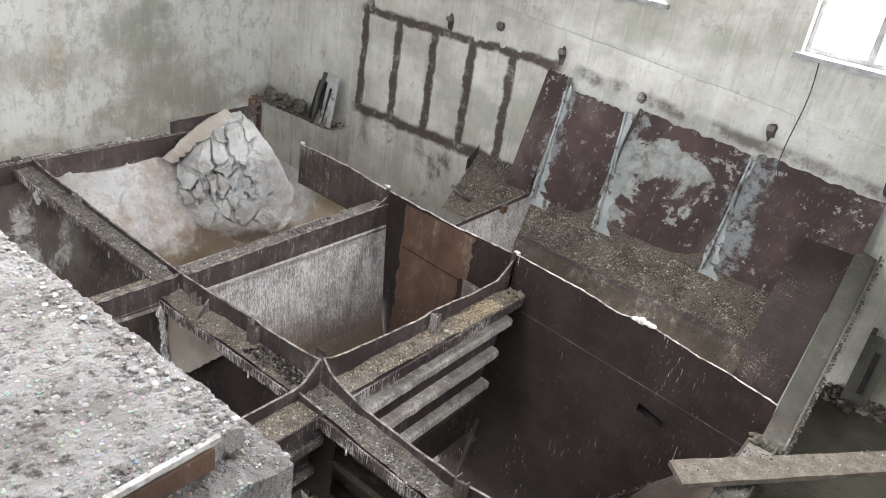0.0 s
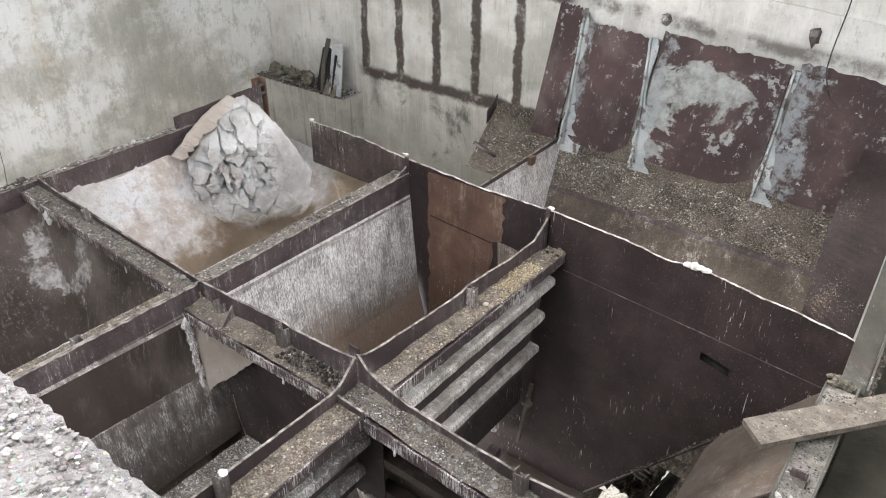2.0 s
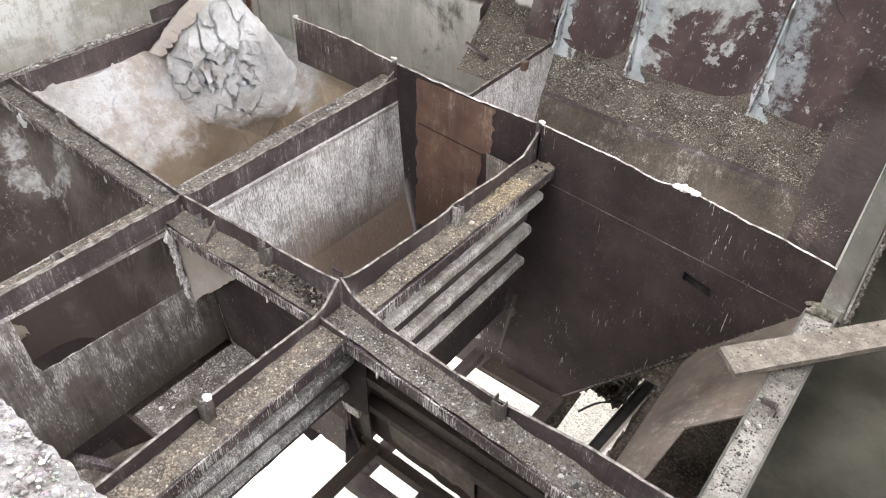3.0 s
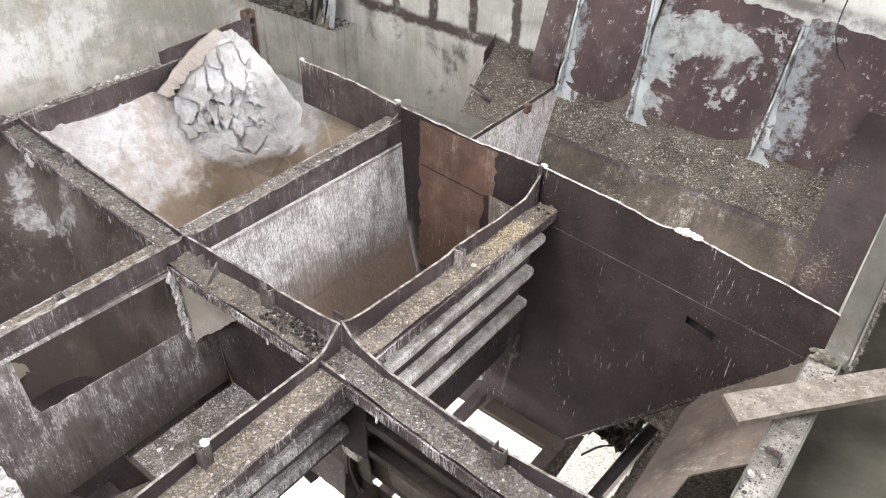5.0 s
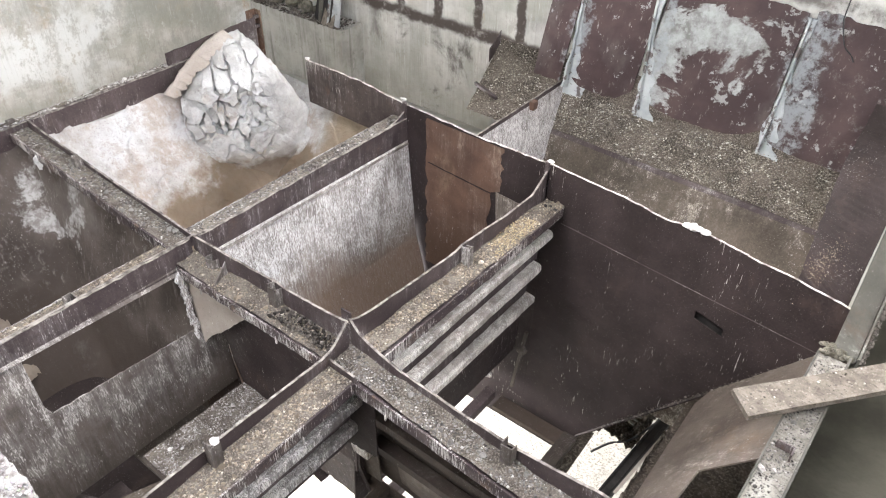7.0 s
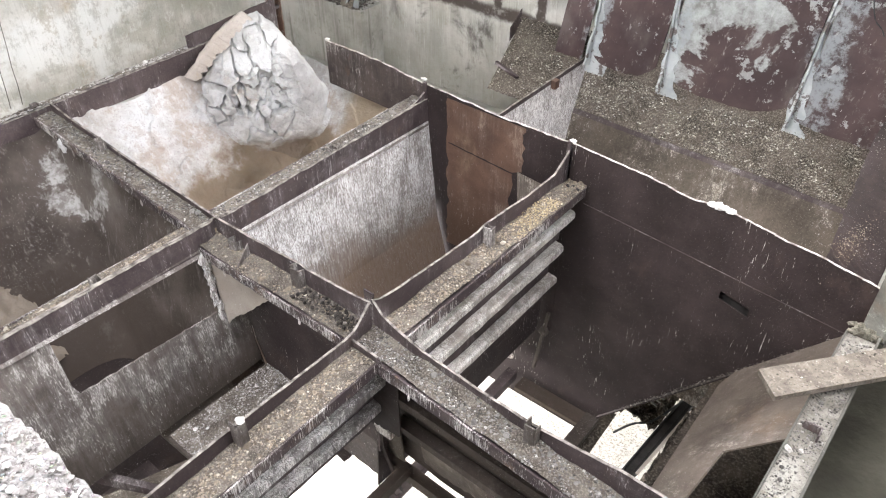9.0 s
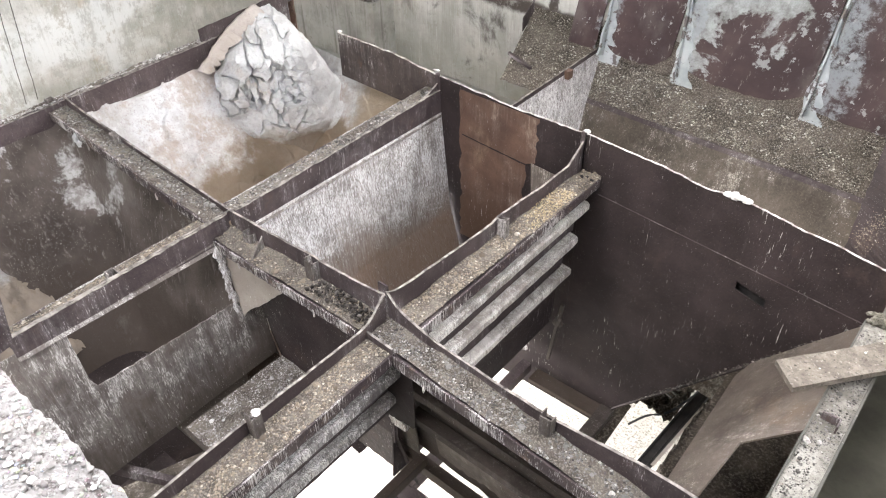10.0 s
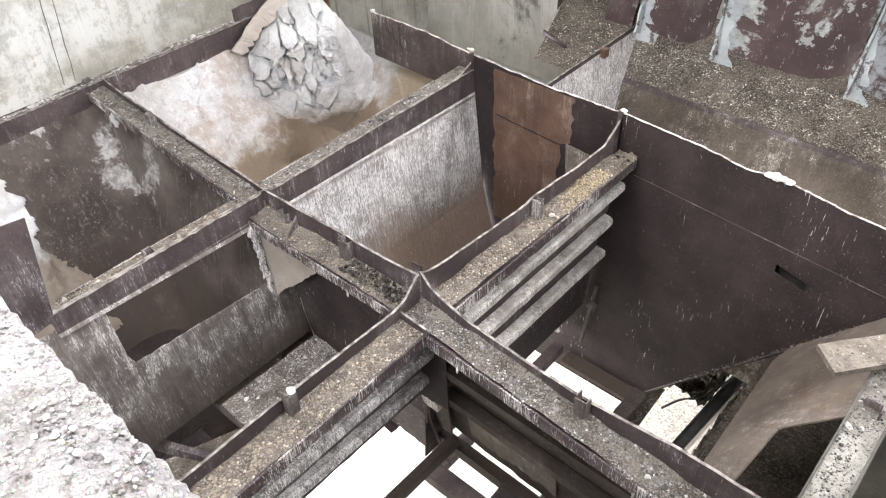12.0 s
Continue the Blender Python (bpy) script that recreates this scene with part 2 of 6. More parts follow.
def plaster_mat(name, marks, rusty=False):
    m = Mat(name)
    c = m.mix(m.step(m.noise(0.9, 7, 0.65), 0.32, 0.68), (0.38, 0.375, 0.34), (0.68, 0.675, 0.64))
    runs = m.noise(1.0, 6, 0.65, m.scaled(9, 9, 0.5))
    c = m.mix(m.step(runs, 0.45, 0.75, 0, 0.45), c, (0.74, 0.745, 0.715))
    damp = m.noise(0.55, 6, 0.6, m.scaled(1, 1, 1.7))
    c = m.mix(m.step(damp, 0.50, 0.66, 0, 0.6), c, (0.30, 0.305, 0.25))
    c = m.mix(m.step(m.noise(0.8, 8, 0.7, m.scaled(2.5, 2.5, 0.7)), 0.62, 0.70, 0, 0.7), c, (0.42, 0.29, 0.13))
    c = m.mix(m.step(m.noise(4, 9, 0.78), 0.58, 0.66, 0, 0.6), c, (0.30, 0.285, 0.25))
    c = m.mix(m.step(m.noise(28, 5, 0.8), 0.5, 0.75, 0, 0.35), c, (0.30, 0.29, 0.26))
    z = m.axis(2)
    low = m.step(m.math("ADD", z, m.math("MULTIPLY", m.noise(1.2, 4), 1.2)), 0.35, -0.75)
    c = m.mix(m.math("MULTIPLY", low, 0.5), c, (0.25, 0.25, 0.205))
    if rusty:
        y = m.math("ADD", m.axis(1), m.math("MULTIPLY", m.noise(2.5, 5), 0.25))
        f = m.math("MULTIPLY", m.step(m.math("ABSOLUTE", m.math("SUBTRACT", y, 1.42)), 0.03, 0.16, 1, 0), m.step(m.noise(6, 6, 0.7), 0.38, 0.62))
        c = m.mix(m.math("MULTIPLY", f, 0.45), c, (0.38, 0.26, 0.12))
        pale = m.noise(0.7, 8, 0.65, m.scaled(1, 0.8, 1.2))
        c = m.mix(m.step(pale, 0.46, 0.56, 0, 0.72), c, (0.74, 0.76, 0.75))
        c = m.mix(m.step(pale, 0.46, 0.36, 0, 0.55), c, (0.34, 0.345, 0.295))
        scale = m.noise(5.0, 10, 0.8, m.scaled(1, 1, 0.75))
        c = m.mix(m.step(scale, 0.50, 0.58, 0, 0.55), c, (0.33, 0.335, 0.30))
        c = m.mix(m.step(scale, 0.44, 0.36, 0, 0.5), c, (0.70, 0.72, 0.71))
        c = m.mix(m.step(m.noise(2.4, 9, 0.75), 0.585, 0.62, 0, 0.6), c, (0.40, 0.38, 0.32))
    c = m.mix(m.step(m.noise(1.0, 7, 0.75, m.scaled(26, 26, 1.6)), 0.54, 0.70, 0, 0.5), c, (0.28, 0.275, 0.235))
    c = m.mix(m.step(m.noise(1.0, 6, 0.75, m.scaled(48, 48, 2.4)), 0.56, 0.70, 0, 0.4), c, (0.80, 0.80, 0.78))
    c = m.mix(m.step(m.noise(3.2, 10, 0.8, m.scaled(1.5, 1.5, 0.8)), 0.56, 0.62, 0, 0.45), c, (0.33, 0.31, 0.26))
    if marks:
        # tarry lines left where wall panels were torn off
        wob = m.math("MULTIPLY", m.math("SUBTRACT", m.noise(3.5, 6, 0.7), 0.5), 0.16)
        x = m.math("ADD", m.axis(0), wob)
        zz = m.math("ADD", z, wob)
        wide = m.math("ADD", 0.026, m.math("MULTIPLY", m.noise(6, 4), 0.03))
        cyc = m.math("ABSOLUTE", m.math("SUBTRACT", m.math("FRACT", m.math("ADD", m.math("DIVIDE", m.math("ADD", x, 3.96), 0.567), 0.5)), 0.5))
        up = m.step(m.math("MULTIPLY", cyc, 0.567), wide, m.math("ADD", wide, 0.035), 1, 0)
        up = m.math("MULTIPLY", up, m.math("MULTIPLY", m.step(zz, -0.16, -0.08), m.step(zz, 1.20, 1.14)))
        flat = m.math("MAXIMUM", m.step(m.math("ABSOLUTE", m.math("SUBTRACT", zz, 1.16)), 0.03, 0.075, 1, 0),
                      m.step(m.math("ABSOLUTE", m.math("ADD", zz, 0.13)), 0.035, 0.10, 1, 0))
        top2 = m.math("MULTIPLY", m.step(m.math("ABSOLUTE", m.math("SUBTRACT", zz, m.math("SUBTRACT", 1.10, m.math("MULTIPLY", m.axis(0), 0.08)))), 0.02, 0.10, 0.8, 0), m.step(m.noise(2.2, 7, 0.7), 0.42, 0.56, 0.25, 1.0))
        top2 = m.math("MULTIPLY", top2, m.step(x, -1.0, -0.8))
        flat = m.math("MULTIPLY", flat, m.math("MULTIPLY", m.step(x, -4.1, -3.95), m.step(x, -1.0, -1.15)))
        f = m.math("MAXIMUM", m.math("MULTIPLY", up, m.math("MULTIPLY", m.step(x, -4.06, -4.0), m.step(x, -1.3, -1.4))), m.math("MAXIMUM", flat, top2))
        f = m.math("MULTIPLY", f, m.step(m.noise(7, 5, 0.7), 0.25, 0.5, 0.45, 0.95))
        c = m.mix(f, c, (0.065, 0.050, 0.043))
        # soot smudges on the bare plaster below the lines
        smut = m.step(m.noise(1.6, 8, 0.68, m.scaled(1, 1, 0.8), 0.6), 0.50, 0.64, 0, 0.8)
        where = m.math("MULTIPLY", m.step(zz, 0.02, -0.25), m.math("MULTIPLY", m.step(x, -4.1, -3.6), m.step(x, -1.2, -1.5)))
        c = m.mix(m.math("MULTIPLY", smut, where), c, (0.075, 0.066, 0.058))
    return m.done(c, 0.9, 0, m.math("ADD", m.noise(7, 8, 0.7), m.math("MULTIPLY", m.noise(45, 4), 0.3)), 0.02, 0.2)


def concrete_mat():
    m = Mat("exposed_aggregate_concrete")
    c = m.mix(m.step(m.noise(3, 6), 0.3, 0.7), (0.215, 0.203, 0.192), (0.42, 0.405, 0.39))
    d = m.cells(75, None, "F1", 0)
    pebble = m.step(d, 0.30, 0.42, 1, 0)
    tint = m.cells(75, None, "F1", 1)
    c = m.mix(m.math("MULTIPLY", pebble, m.step(m.noise(22, 3), 0.42, 0.55)), c, m.mix(0.75, tint, (0.50, 0.485, 0.46)))
    c = m.mix(m.step(m.noise(1.0, 5, 0.6, m.scaled(2, 2, 2)), 0.55, 0.75, 0, 0.5), c, (0.42, 0.405, 0.38))
    c = m.mix(m.step(m.noise(11, 9, 0.75), 0.50, 0.62, 0, 0.6), c, (0.17, 0.155, 0.13))
    pits = m.noise(26, 8, 0.75)
    c = m.mix(m.step(pits, 0.52, 0.62, 0, 0.8), c, (0.075, 0.060, 0.054))
    return m.done(c, 0.92, 0, m.math("ADD", m.math("SUBTRACT", m.math("MULTIPLY", pebble, 0.5), pits), m.noise(30, 6)), 0.012, 0.2)


def stone_mat(name, a, b, c3):
    m = Mat(name)
    r = m.island()
    c = m.mix(m.step(r, 0.0, 0.75), a, b)
    c = m.mix(m.step(r, 0.86, 0.97), c, c3)
    c = m.mix(m.step(m.noise(90, 4), 0.4, 0.7, 0, 0.4), c, a)
    return m.done(c, 0.9, 0, m.noise(160, 3), 0.002, 0.2)


def bed_mat(name, a, b, fleck, grain=90):
    m = Mat(name)
    c = m.mix(m.step(m.noise(4, 7, 0.7), 0.35, 0.65), a, b)
    c = m.mix(m.step(m.noise(grain, 5, 0.7), 0.45, 0.7), c, fleck)
    return m.done(c, 0.95, 0, m.noise(70, 6, 0.7), 0.015, 0.15)


def cake_mat():
    m = Mat("white_caked_dust")
    c = m.mix(m.step(m.noise(1.8, 7, 0.65), 0.3, 0.7), (0.38, 0.362, 0.34), (0.60, 0.61, 0.61))
    c = m.mix(m.step(m.noise(1.3, 8, 0.68, m.scaled(1, 1, 1.4)), 0.52, 0.62, 0, 0.65), c, (0.36, 0.29, 0.235))
    c = m.mix(m.step(m.noise(3.6, 9, 0.75), 0.53, 0.60, 0, 0.55), c, (0.37, 0.31, 0.265))
    c = m.mix(m.step(m.noise(9, 8, 0.75), 0.52, 0.66, 0, 0.55), c, (0.33, 0.285, 0.26))
    c = m.mix(m.step(m.noise(1.0, 5, 0.6, m.scaled(22, 22, 2.2)), 0.5, 0.72, 0, 0.5), c, (0.64, 0.65, 0.655))
    c = m.mix(m.step(m.noise(55, 5, 0.75), 0.53, 0.68, 0, 0.55), c, (0.22, 0.20, 0.185))
    z = m.math("ADD", m.axis(2), m.math("MULTIPLY", m.math("SUBTRACT", m.noise(2.2, 7, 0.65), 0.5), 0.9))
    brown = m.mix(m.noise(5, 6), (0.13, 0.095, 0.062), (0.25, 0.19, 0.13))
    c = m.mix(m.step(z, -0.80, -0.98, 0, 0.9), c, brown)
    # brown drift towards the far cross beam
    x = m.math("ADD", m.axis(0), m.math("MULTIPLY", m.math("SUBTRACT", m.noise(2.0, 7, 0.65, m.scaled(1, 1, 0.5)), 0.5), 1.3))
    c = m.mix(m.step(x, -2.85, -2.5, 0, 0.9), c, m.mix(m.noise(7, 6), (0.20, 0.14, 0.075), (0.40, 0.33, 0.25)))
    return m.done(c, 0.95, 0, m.math("ADD", m.noise(12, 8, 0.7), m.math("MULTIPLY", m.noise(60, 4), 0.3)), 0.02, 0.15)


def plain_mat(name, a, b, scale=6.0, rough=0.7, metal=0.0, depth=0.004):
    m = Mat(name)
    return m.done(m.mix(m.step(m.noise(scale, 6), 0.3, 0.7), a, b), rough, metal, m.noise(scale * 5, 5), depth)


def lip_mat():
    """Dark lip of a channel with droppings run down its face."""
    m = Mat("dropping_streaked_lip")
    c = m.mix(m.step(m.noise(3, 6), 0.35, 0.65), (0.045, 0.034, 0.036), (0.10, 0.082, 0.078))
    c = m.mix(m.step(m.noise(9, 7, 0.75), 0.54, 0.66, 0, 0.6), c, (0.15, 0.105, 0.075))
    much = m.step(m.noise(2.6, 6, 0.7), 0.36, 0.64, 0.08, -0.09)
    for sx, sz, lo in ((120, 8, 0.55), (200, 13, 0.57), (320, 20, 0.60)):
        at = m.math("ADD", lo, much)
        c = m.mix(m.step(m.noise(1.0, 4, 0.65, m.scaled(sx, sx, sz)), at, m.math("ADD", at, 0.07), 0, 0.85), c, (0.52, 0.50, 0.475))
    return m.done(c, 0.85, 0, m.noise(50, 6, 0.7), 0.006, 0.2)


LIP = lip_mat()
PANEL = panel_mat()
PLASTER = plaster_mat("stained_plaster", False)
PLASTER_RUST = plaster_mat("rust_streaked_plaster", False, True)
PLASTER_MARKS = plaster_mat("stained_plaster_with_tar_lines", True)
CONCRETE = concrete_mat()
CAKE = cake_mat()


def cake_block_mat(name, pale, grey, tan, much):
    """Dry caked dust on broken blocks."""
    m = Mat(name)
    c = m.mix(m.step(m.noise(2.6, 8, 0.7), 0.34, 0.66), grey, pale)
    c = m.mix(m.step(m.noise(1.9, 7, 0.7), 0.56 - much, 0.68 - much, 0, 0.7), c, tan)
    c = m.mix(m.step(m.noise(16, 8, 0.78), 0.55, 0.66, 0, 0.5), c, (0.30, 0.27, 0.245))
    c = m.mix(m.step(m.noise(70, 5, 0.75), 0.55, 0.68, 0, 0.4), c, (0.26, 0.24, 0.22))
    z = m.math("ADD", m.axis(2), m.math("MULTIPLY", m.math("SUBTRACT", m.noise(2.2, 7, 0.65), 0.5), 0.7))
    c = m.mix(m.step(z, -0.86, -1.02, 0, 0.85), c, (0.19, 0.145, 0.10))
    x = m.math("ADD", m.axis(0), m.math("MULTIPLY", m.math("SUBTRACT", m.noise(2.4, 7, 0.65), 0.5), 0.7))
    c = m.mix(m.step(x, -2.92, -2.72, 0, 0.8), c, (0.33, 0.25, 0.17))
    return m.done(c, 0.95, 0, m.math("ADD", m.noise(18, 8, 0.72), m.math("MULTIPLY", m.noise(75, 4), 0.35)), 0.02, 0.15)


CAKE_PALE = cake_block_mat("pale_caked_blocks", (0.66, 0.665, 0.66), (0.44, 0.435, 0.425), (0.46, 0.39, 0.33), 0.0)
CAKE_TAN = cake_block_mat("tan_caked_break", (0.56, 0.52, 0.47), (0.42, 0.37, 0.325), (0.46, 0.35, 0.26), 0.02)
RIM = plain_mat("dusty_cut_edge", (0.06, 0.05, 0.045), (0.33, 0.305, 0.275), 15, 0.9)
RIM_WHITE = plain_mat("white_crusted_edge", (0.12, 0.10, 0.09), (0.62, 0.60, 0.56), 17, 0.9)
PLINTH = plain_mat("grey_green_concrete", (0.26, 0.26, 0.23), (0.38, 0.38, 0.34), 2.5, 0.9, 0, 0.02)
# the right ledge's shade is put into this dark concrete colour
FLOORC = plain_mat("shade_dark_grey_concrete", (0.040, 0.038, 0.029), (0.085, 0.082, 0.064), 1.6, 0.9, 0, 0.02)
GRAVEL = stone_mat("grey_gravel", (0.065, 0.060, 0.056), (0.25, 0.24, 0.225), (0.50, 0.48, 0.45))
GRAVEL_TAN = stone_mat("tan_gravel", (0.10, 0.083, 0.064), (0.29, 0.245, 0.19), (0.48, 0.44, 0.37))
PEBBLE = stone_mat("concrete_pebble", (0.20, 0.185, 0.175), (0.42, 0.40, 0.385), (0.68, 0.67, 0.65))
BED = bed_mat("gravel_dust", (0.055, 0.047, 0.040), (0.165, 0.145, 0.122), (0.27, 0.245, 0.21))
DARK_BED = bed_mat("dark_rubble_dust", (0.032, 0.026, 0.021), (0.085, 0.070, 0.056), (0.17, 0.15, 0.125), 45)
GROUND = bed_mat("pale_chippings", (0.50, 0.48, 0.43), (0.66, 0.63, 0.57), (0.17, 0.15, 0.12), 38)
def raw_plinth_mat():
    m = Mat("streaked_raw_concrete")
    c = m.mix(m.step(m.noise(2.2, 8, 0.7), 0.35, 0.65), (0.29, 0.285, 0.255), (0.44, 0.435, 0.40))
    c = m.mix(m.step(m.noise(1.0, 6, 0.7, m.scaled(16, 16, 0.8)), 0.48, 0.66, 0, 0.6), c, (0.46, 0.455, 0.425))
    c = m.mix(m.step(m.noise(1.0, 6, 0.7, m.scaled(11, 11, 0.6)), 0.55, 0.66, 0, 0.6), c, (0.15, 0.145, 0.122))
    c = m.mix(m.step(m.noise(8, 9, 0.78), 0.57, 0.64, 0, 0.5), c, (0.17, 0.16, 0.135))
    return m.done(c, 0.92, 0, m.math("ADD", m.noise(6, 8, 0.7), m.math("MULTIPLY", m.noise(40, 4), 0.3)), 0.03, 0.2)


PLINTH_RAW = raw_plinth_mat()
CRUST = bed_mat("chipping_crust", (0.040, 0.034, 0.028), (0.115, 0.098, 0.080), (0.30, 0.27, 0.23))
CHIPS = stone_mat("pale_ledge_chips", (0.075, 0.066, 0.055), (0.40, 0.37, 0.31), (0.72, 0.70, 0.64))
def rib_paint():
    m = Mat("pale_blue_grey_paint")
    c = m.mix(m.step(m.noise(4, 6), 0.3, 0.7), (0.27, 0.295, 0.30), (0.47, 0.495, 0.495))
    c = m.mix(m.step(m.noise(7, 8, 0.72), 0.53, 0.60, 0, 0.85), c, (0.085, 0.06, 0.052))
    return m.done(c, 0.85, 0, m.noise(25, 7, 0.7), 0.015)


PAINT_BLUE = rib_paint()
WHITE_LUMP = plain_mat("white_droppings", (0.42, 0.40, 0.37), (0.74, 0.73, 0.71), 45)
def board_mat():
    m = Mat("weathered_board")
    c = m.mix(m.step(m.noise(11, 8, 0.7), 0.35, 0.68), (0.13, 0.112, 0.092), (0.25, 0.222, 0.188))
    c = m.mix(m.step(m.noise(38, 7, 0.78), 0.585, 0.66, 0, 0.7), c, (0.50, 0.47, 0.42))
    c = m.mix(m.step(m.noise(33, 5, 0.7), 0.58, 0.66, 0, 0.85), c, (0.07, 0.06, 0.05))
    c = m.mix(m.step(m.noise(90, 4, 0.7), 0.56, 0.66, 0, 0.7), c, (0.06, 0.052, 0.045))
    return m.done(c, 0.9, 0, m.noise(40, 6, 0.7), 0.008)


TIMBER = board_mat()


def trough_mat():
    m = Mat("cream_gritty_trough")
    c = m.mix(m.step(m.noise(5, 7, 0.7), 0.35, 0.65), (0.15, 0.138, 0.118), (0.34, 0.33, 0.295))
    c = m.mix(m.step(m.noise(85, 5, 0.7), 0.55, 0.63, 0, 0.9), c, (0.055, 0.05, 0.045))
    c = m.mix(m.step(m.noise(15, 7, 0.75), 0.58, 0.68, 0, 0.6), c, (0.17, 0.14, 0.11))
    return m.done(c, 0.85, 0, m.noise(50, 5, 0.7), 0.006)


TROUGH = trough_mat()
FRAME = plain_mat("grey_white_window_paint", (0.24, 0.24, 0.25), (0.42, 0.42, 0.43), 9)
WIRE = plain_mat("dark_cable", (0.03, 0.03, 0.03), (0.05, 0.05, 0.05), 9)
# DARK is iron, and also the painted shade in the two slots
DARK = plain_mat("oily_iron_and_slot_shade", (0.012, 0.011, 0.011), (0.03, 0.027, 0.026), 9)
DUST_CHIPS = stone_mat("white_dust_chips", (0.26, 0.25, 0.235), (0.52, 0.51, 0.49), (0.70, 0.69, 0.67))
CLOD = stone_mat("dark_clods", (0.022, 0.019, 0.017), (0.075, 0.066, 0.058), (0.22, 0.20, 0.18))
GRIT = stone_mat("dark_grit", (0.05, 0.044, 0.038), (0.15, 0.135, 0.12), (0.34, 0.32, 0.29))
YELLOW = stone_mat("yellow_chips", (0.30, 0.235, 0.14), (0.43, 0.355, 0.23), (0.58, 0.53, 0.42))
LEAFY = plain_mat("mossy_dirt", (0.085, 0.08, 0.06), (0.23, 0.215, 0.175), 22, 0.95, 0, 0.02)


def glow_mat():
    m = Mat("overcast_sky_glow")
    m.b.inputs["Base Color"].default_value = (0.9, 0.9, 0.9, 1)
    m.b.inputs["Emission Color"].default_value = (1.0, 1.0, 1.0, 1)
    m.b.inputs["Emission Strength"].default_value = 2.2
    return m.m


SKYGLOW = glow_mat()


# ---------------------------------------------------------------- building blocks
def nz(x, y=0.0, z=0.0, s=1.0):
    return noise.noise(Vector((x * s + 11.3, y * s + 4.7, z * s + 2.1)))


def part(name, bm, material, parent=None, label=""):
    me = bpy.data.meshes.new(name)
    bmesh.ops.recalc_face_normals(bm, faces=bm.faces[:])
    bm.to_mesh(me)
    bm.free()
    me.materials.append(material)
    ob = new(name, me)
    if parent is not None:
        ob.parent = parent
    if label:
        ob["label"] = label
    return ob


def thing(name, label, category, group="", kind=""):
    return tagged(new(name), label, category, group, kind)


def box(bm, lo, hi):
    v = [bm.verts.new((x, y, z)) for x in (lo[0], hi[0]) for y in (lo[1], hi[1]) for z in (lo[2], hi[2])]
    for f in ((0, 1, 3, 2), (4, 6, 7, 5), (0, 4, 5, 1), (2, 3, 7, 6), (0, 2, 6, 4), (1, 5, 7, 3)):
        bm.faces.new([v[k] for k in f])
    return bm


def boxes(*pairs):
    bm = bmesh.new()
    for lo, hi in pairs:
        box(bm, lo, hi)
    return bm


def plate(bm, corners, thick):
    """A flat polygon given thickness behind its normal."""
    p = [Vector(c) for c in corners]
    n = (p[1] - p[0]).cross(p[2] - p[0]).normalized() * thick
    a = [bm.verts.new(c) for c in p]
    b = [bm.verts.new(c - n) for c in p]
    bm.faces.new(a)
    bm.faces.new(b[::-1])
    for i in range(len(p)):
        j = (i + 1) % len(p)
        bm.faces.new((a[i], b[i], b[j], a[j]))
    return bm


def plated(corners, thick=0.01):
    return plate(bmesh.new(), corners, thick)


def ribbon(tops, bots, back):
    """A solid strip between two rows of points, thickened by the vector back."""
    bm = bmesh.new()
    back = Vector(back)
    rows = [[bm.verts.new(Vector(p)) for p in r] for r in (tops, bots)]
    rows += [[bm.verts.new(Vector(p) + back) for p in r] for r in (bots, tops)]
    for k in range(4):
        r, s = rows[k], rows[(k + 1) % 4]
        for i in range(len(r) - 1):
            bm.faces.new((r[i], r[i + 1], s[i + 1], s[i]))
    for i in (0, -1):
        bm.faces.new([rows[k][i] for k in range(4)])
    return bm


def edge_of(tops, back, h=0.004):
    """The dusty cut edge that runs along a plate's top."""
    back = Vector(back)
    out = back.normalized() * -0.002
    return ribbon([tuple(Vector(p) + out + Vector((0, 0, h * (0.5 + 0.5 * abs(nz(i * 0.9)))))) for i, p in enumerate(tops)],
                  [tuple(Vector(p) + out - Vector((0, 0, h * (0.2 + 1.6 * abs(nz(i * 1.3, 7)))))) for i, p in enumerate(tops)], back - out * 2)


def lerp(a, b, t):
    return tuple(p + (q - p) * t for p, q in zip(a, b))


def ragged(a, b, drop, back, n=40, rough=0.012, seed=0.0, dip=0.0, drop2=None, low=0.0, rim=None):
    """An upright plate from a to b with an uneven, cut top edge; drop is its height, dip a sag along the edge, low the lower edge's unevenness."""
    drop2 = drop if drop2 is None else drop2
    tops, bots = [], []
    for i in range(n + 1):
        t = i / n
        p = lerp(a, b, t)
        w = math.sin(math.pi * t)
        e = rough * (nz(t * 23, seed) + 0.6 * nz(t * 61, seed + 3)) - dip * w
        tops.append((p[0], p[1], p[2] + e))
        bots.append((p[0], p[1], p[2] - drop - (drop2 - drop) * t + low * nz(t * 19, seed + 7)))
    if rim is not None:
        part("cut_edge", edge_of(tops, back), RIM, rim)
    return ribbon(tops, bots, back)


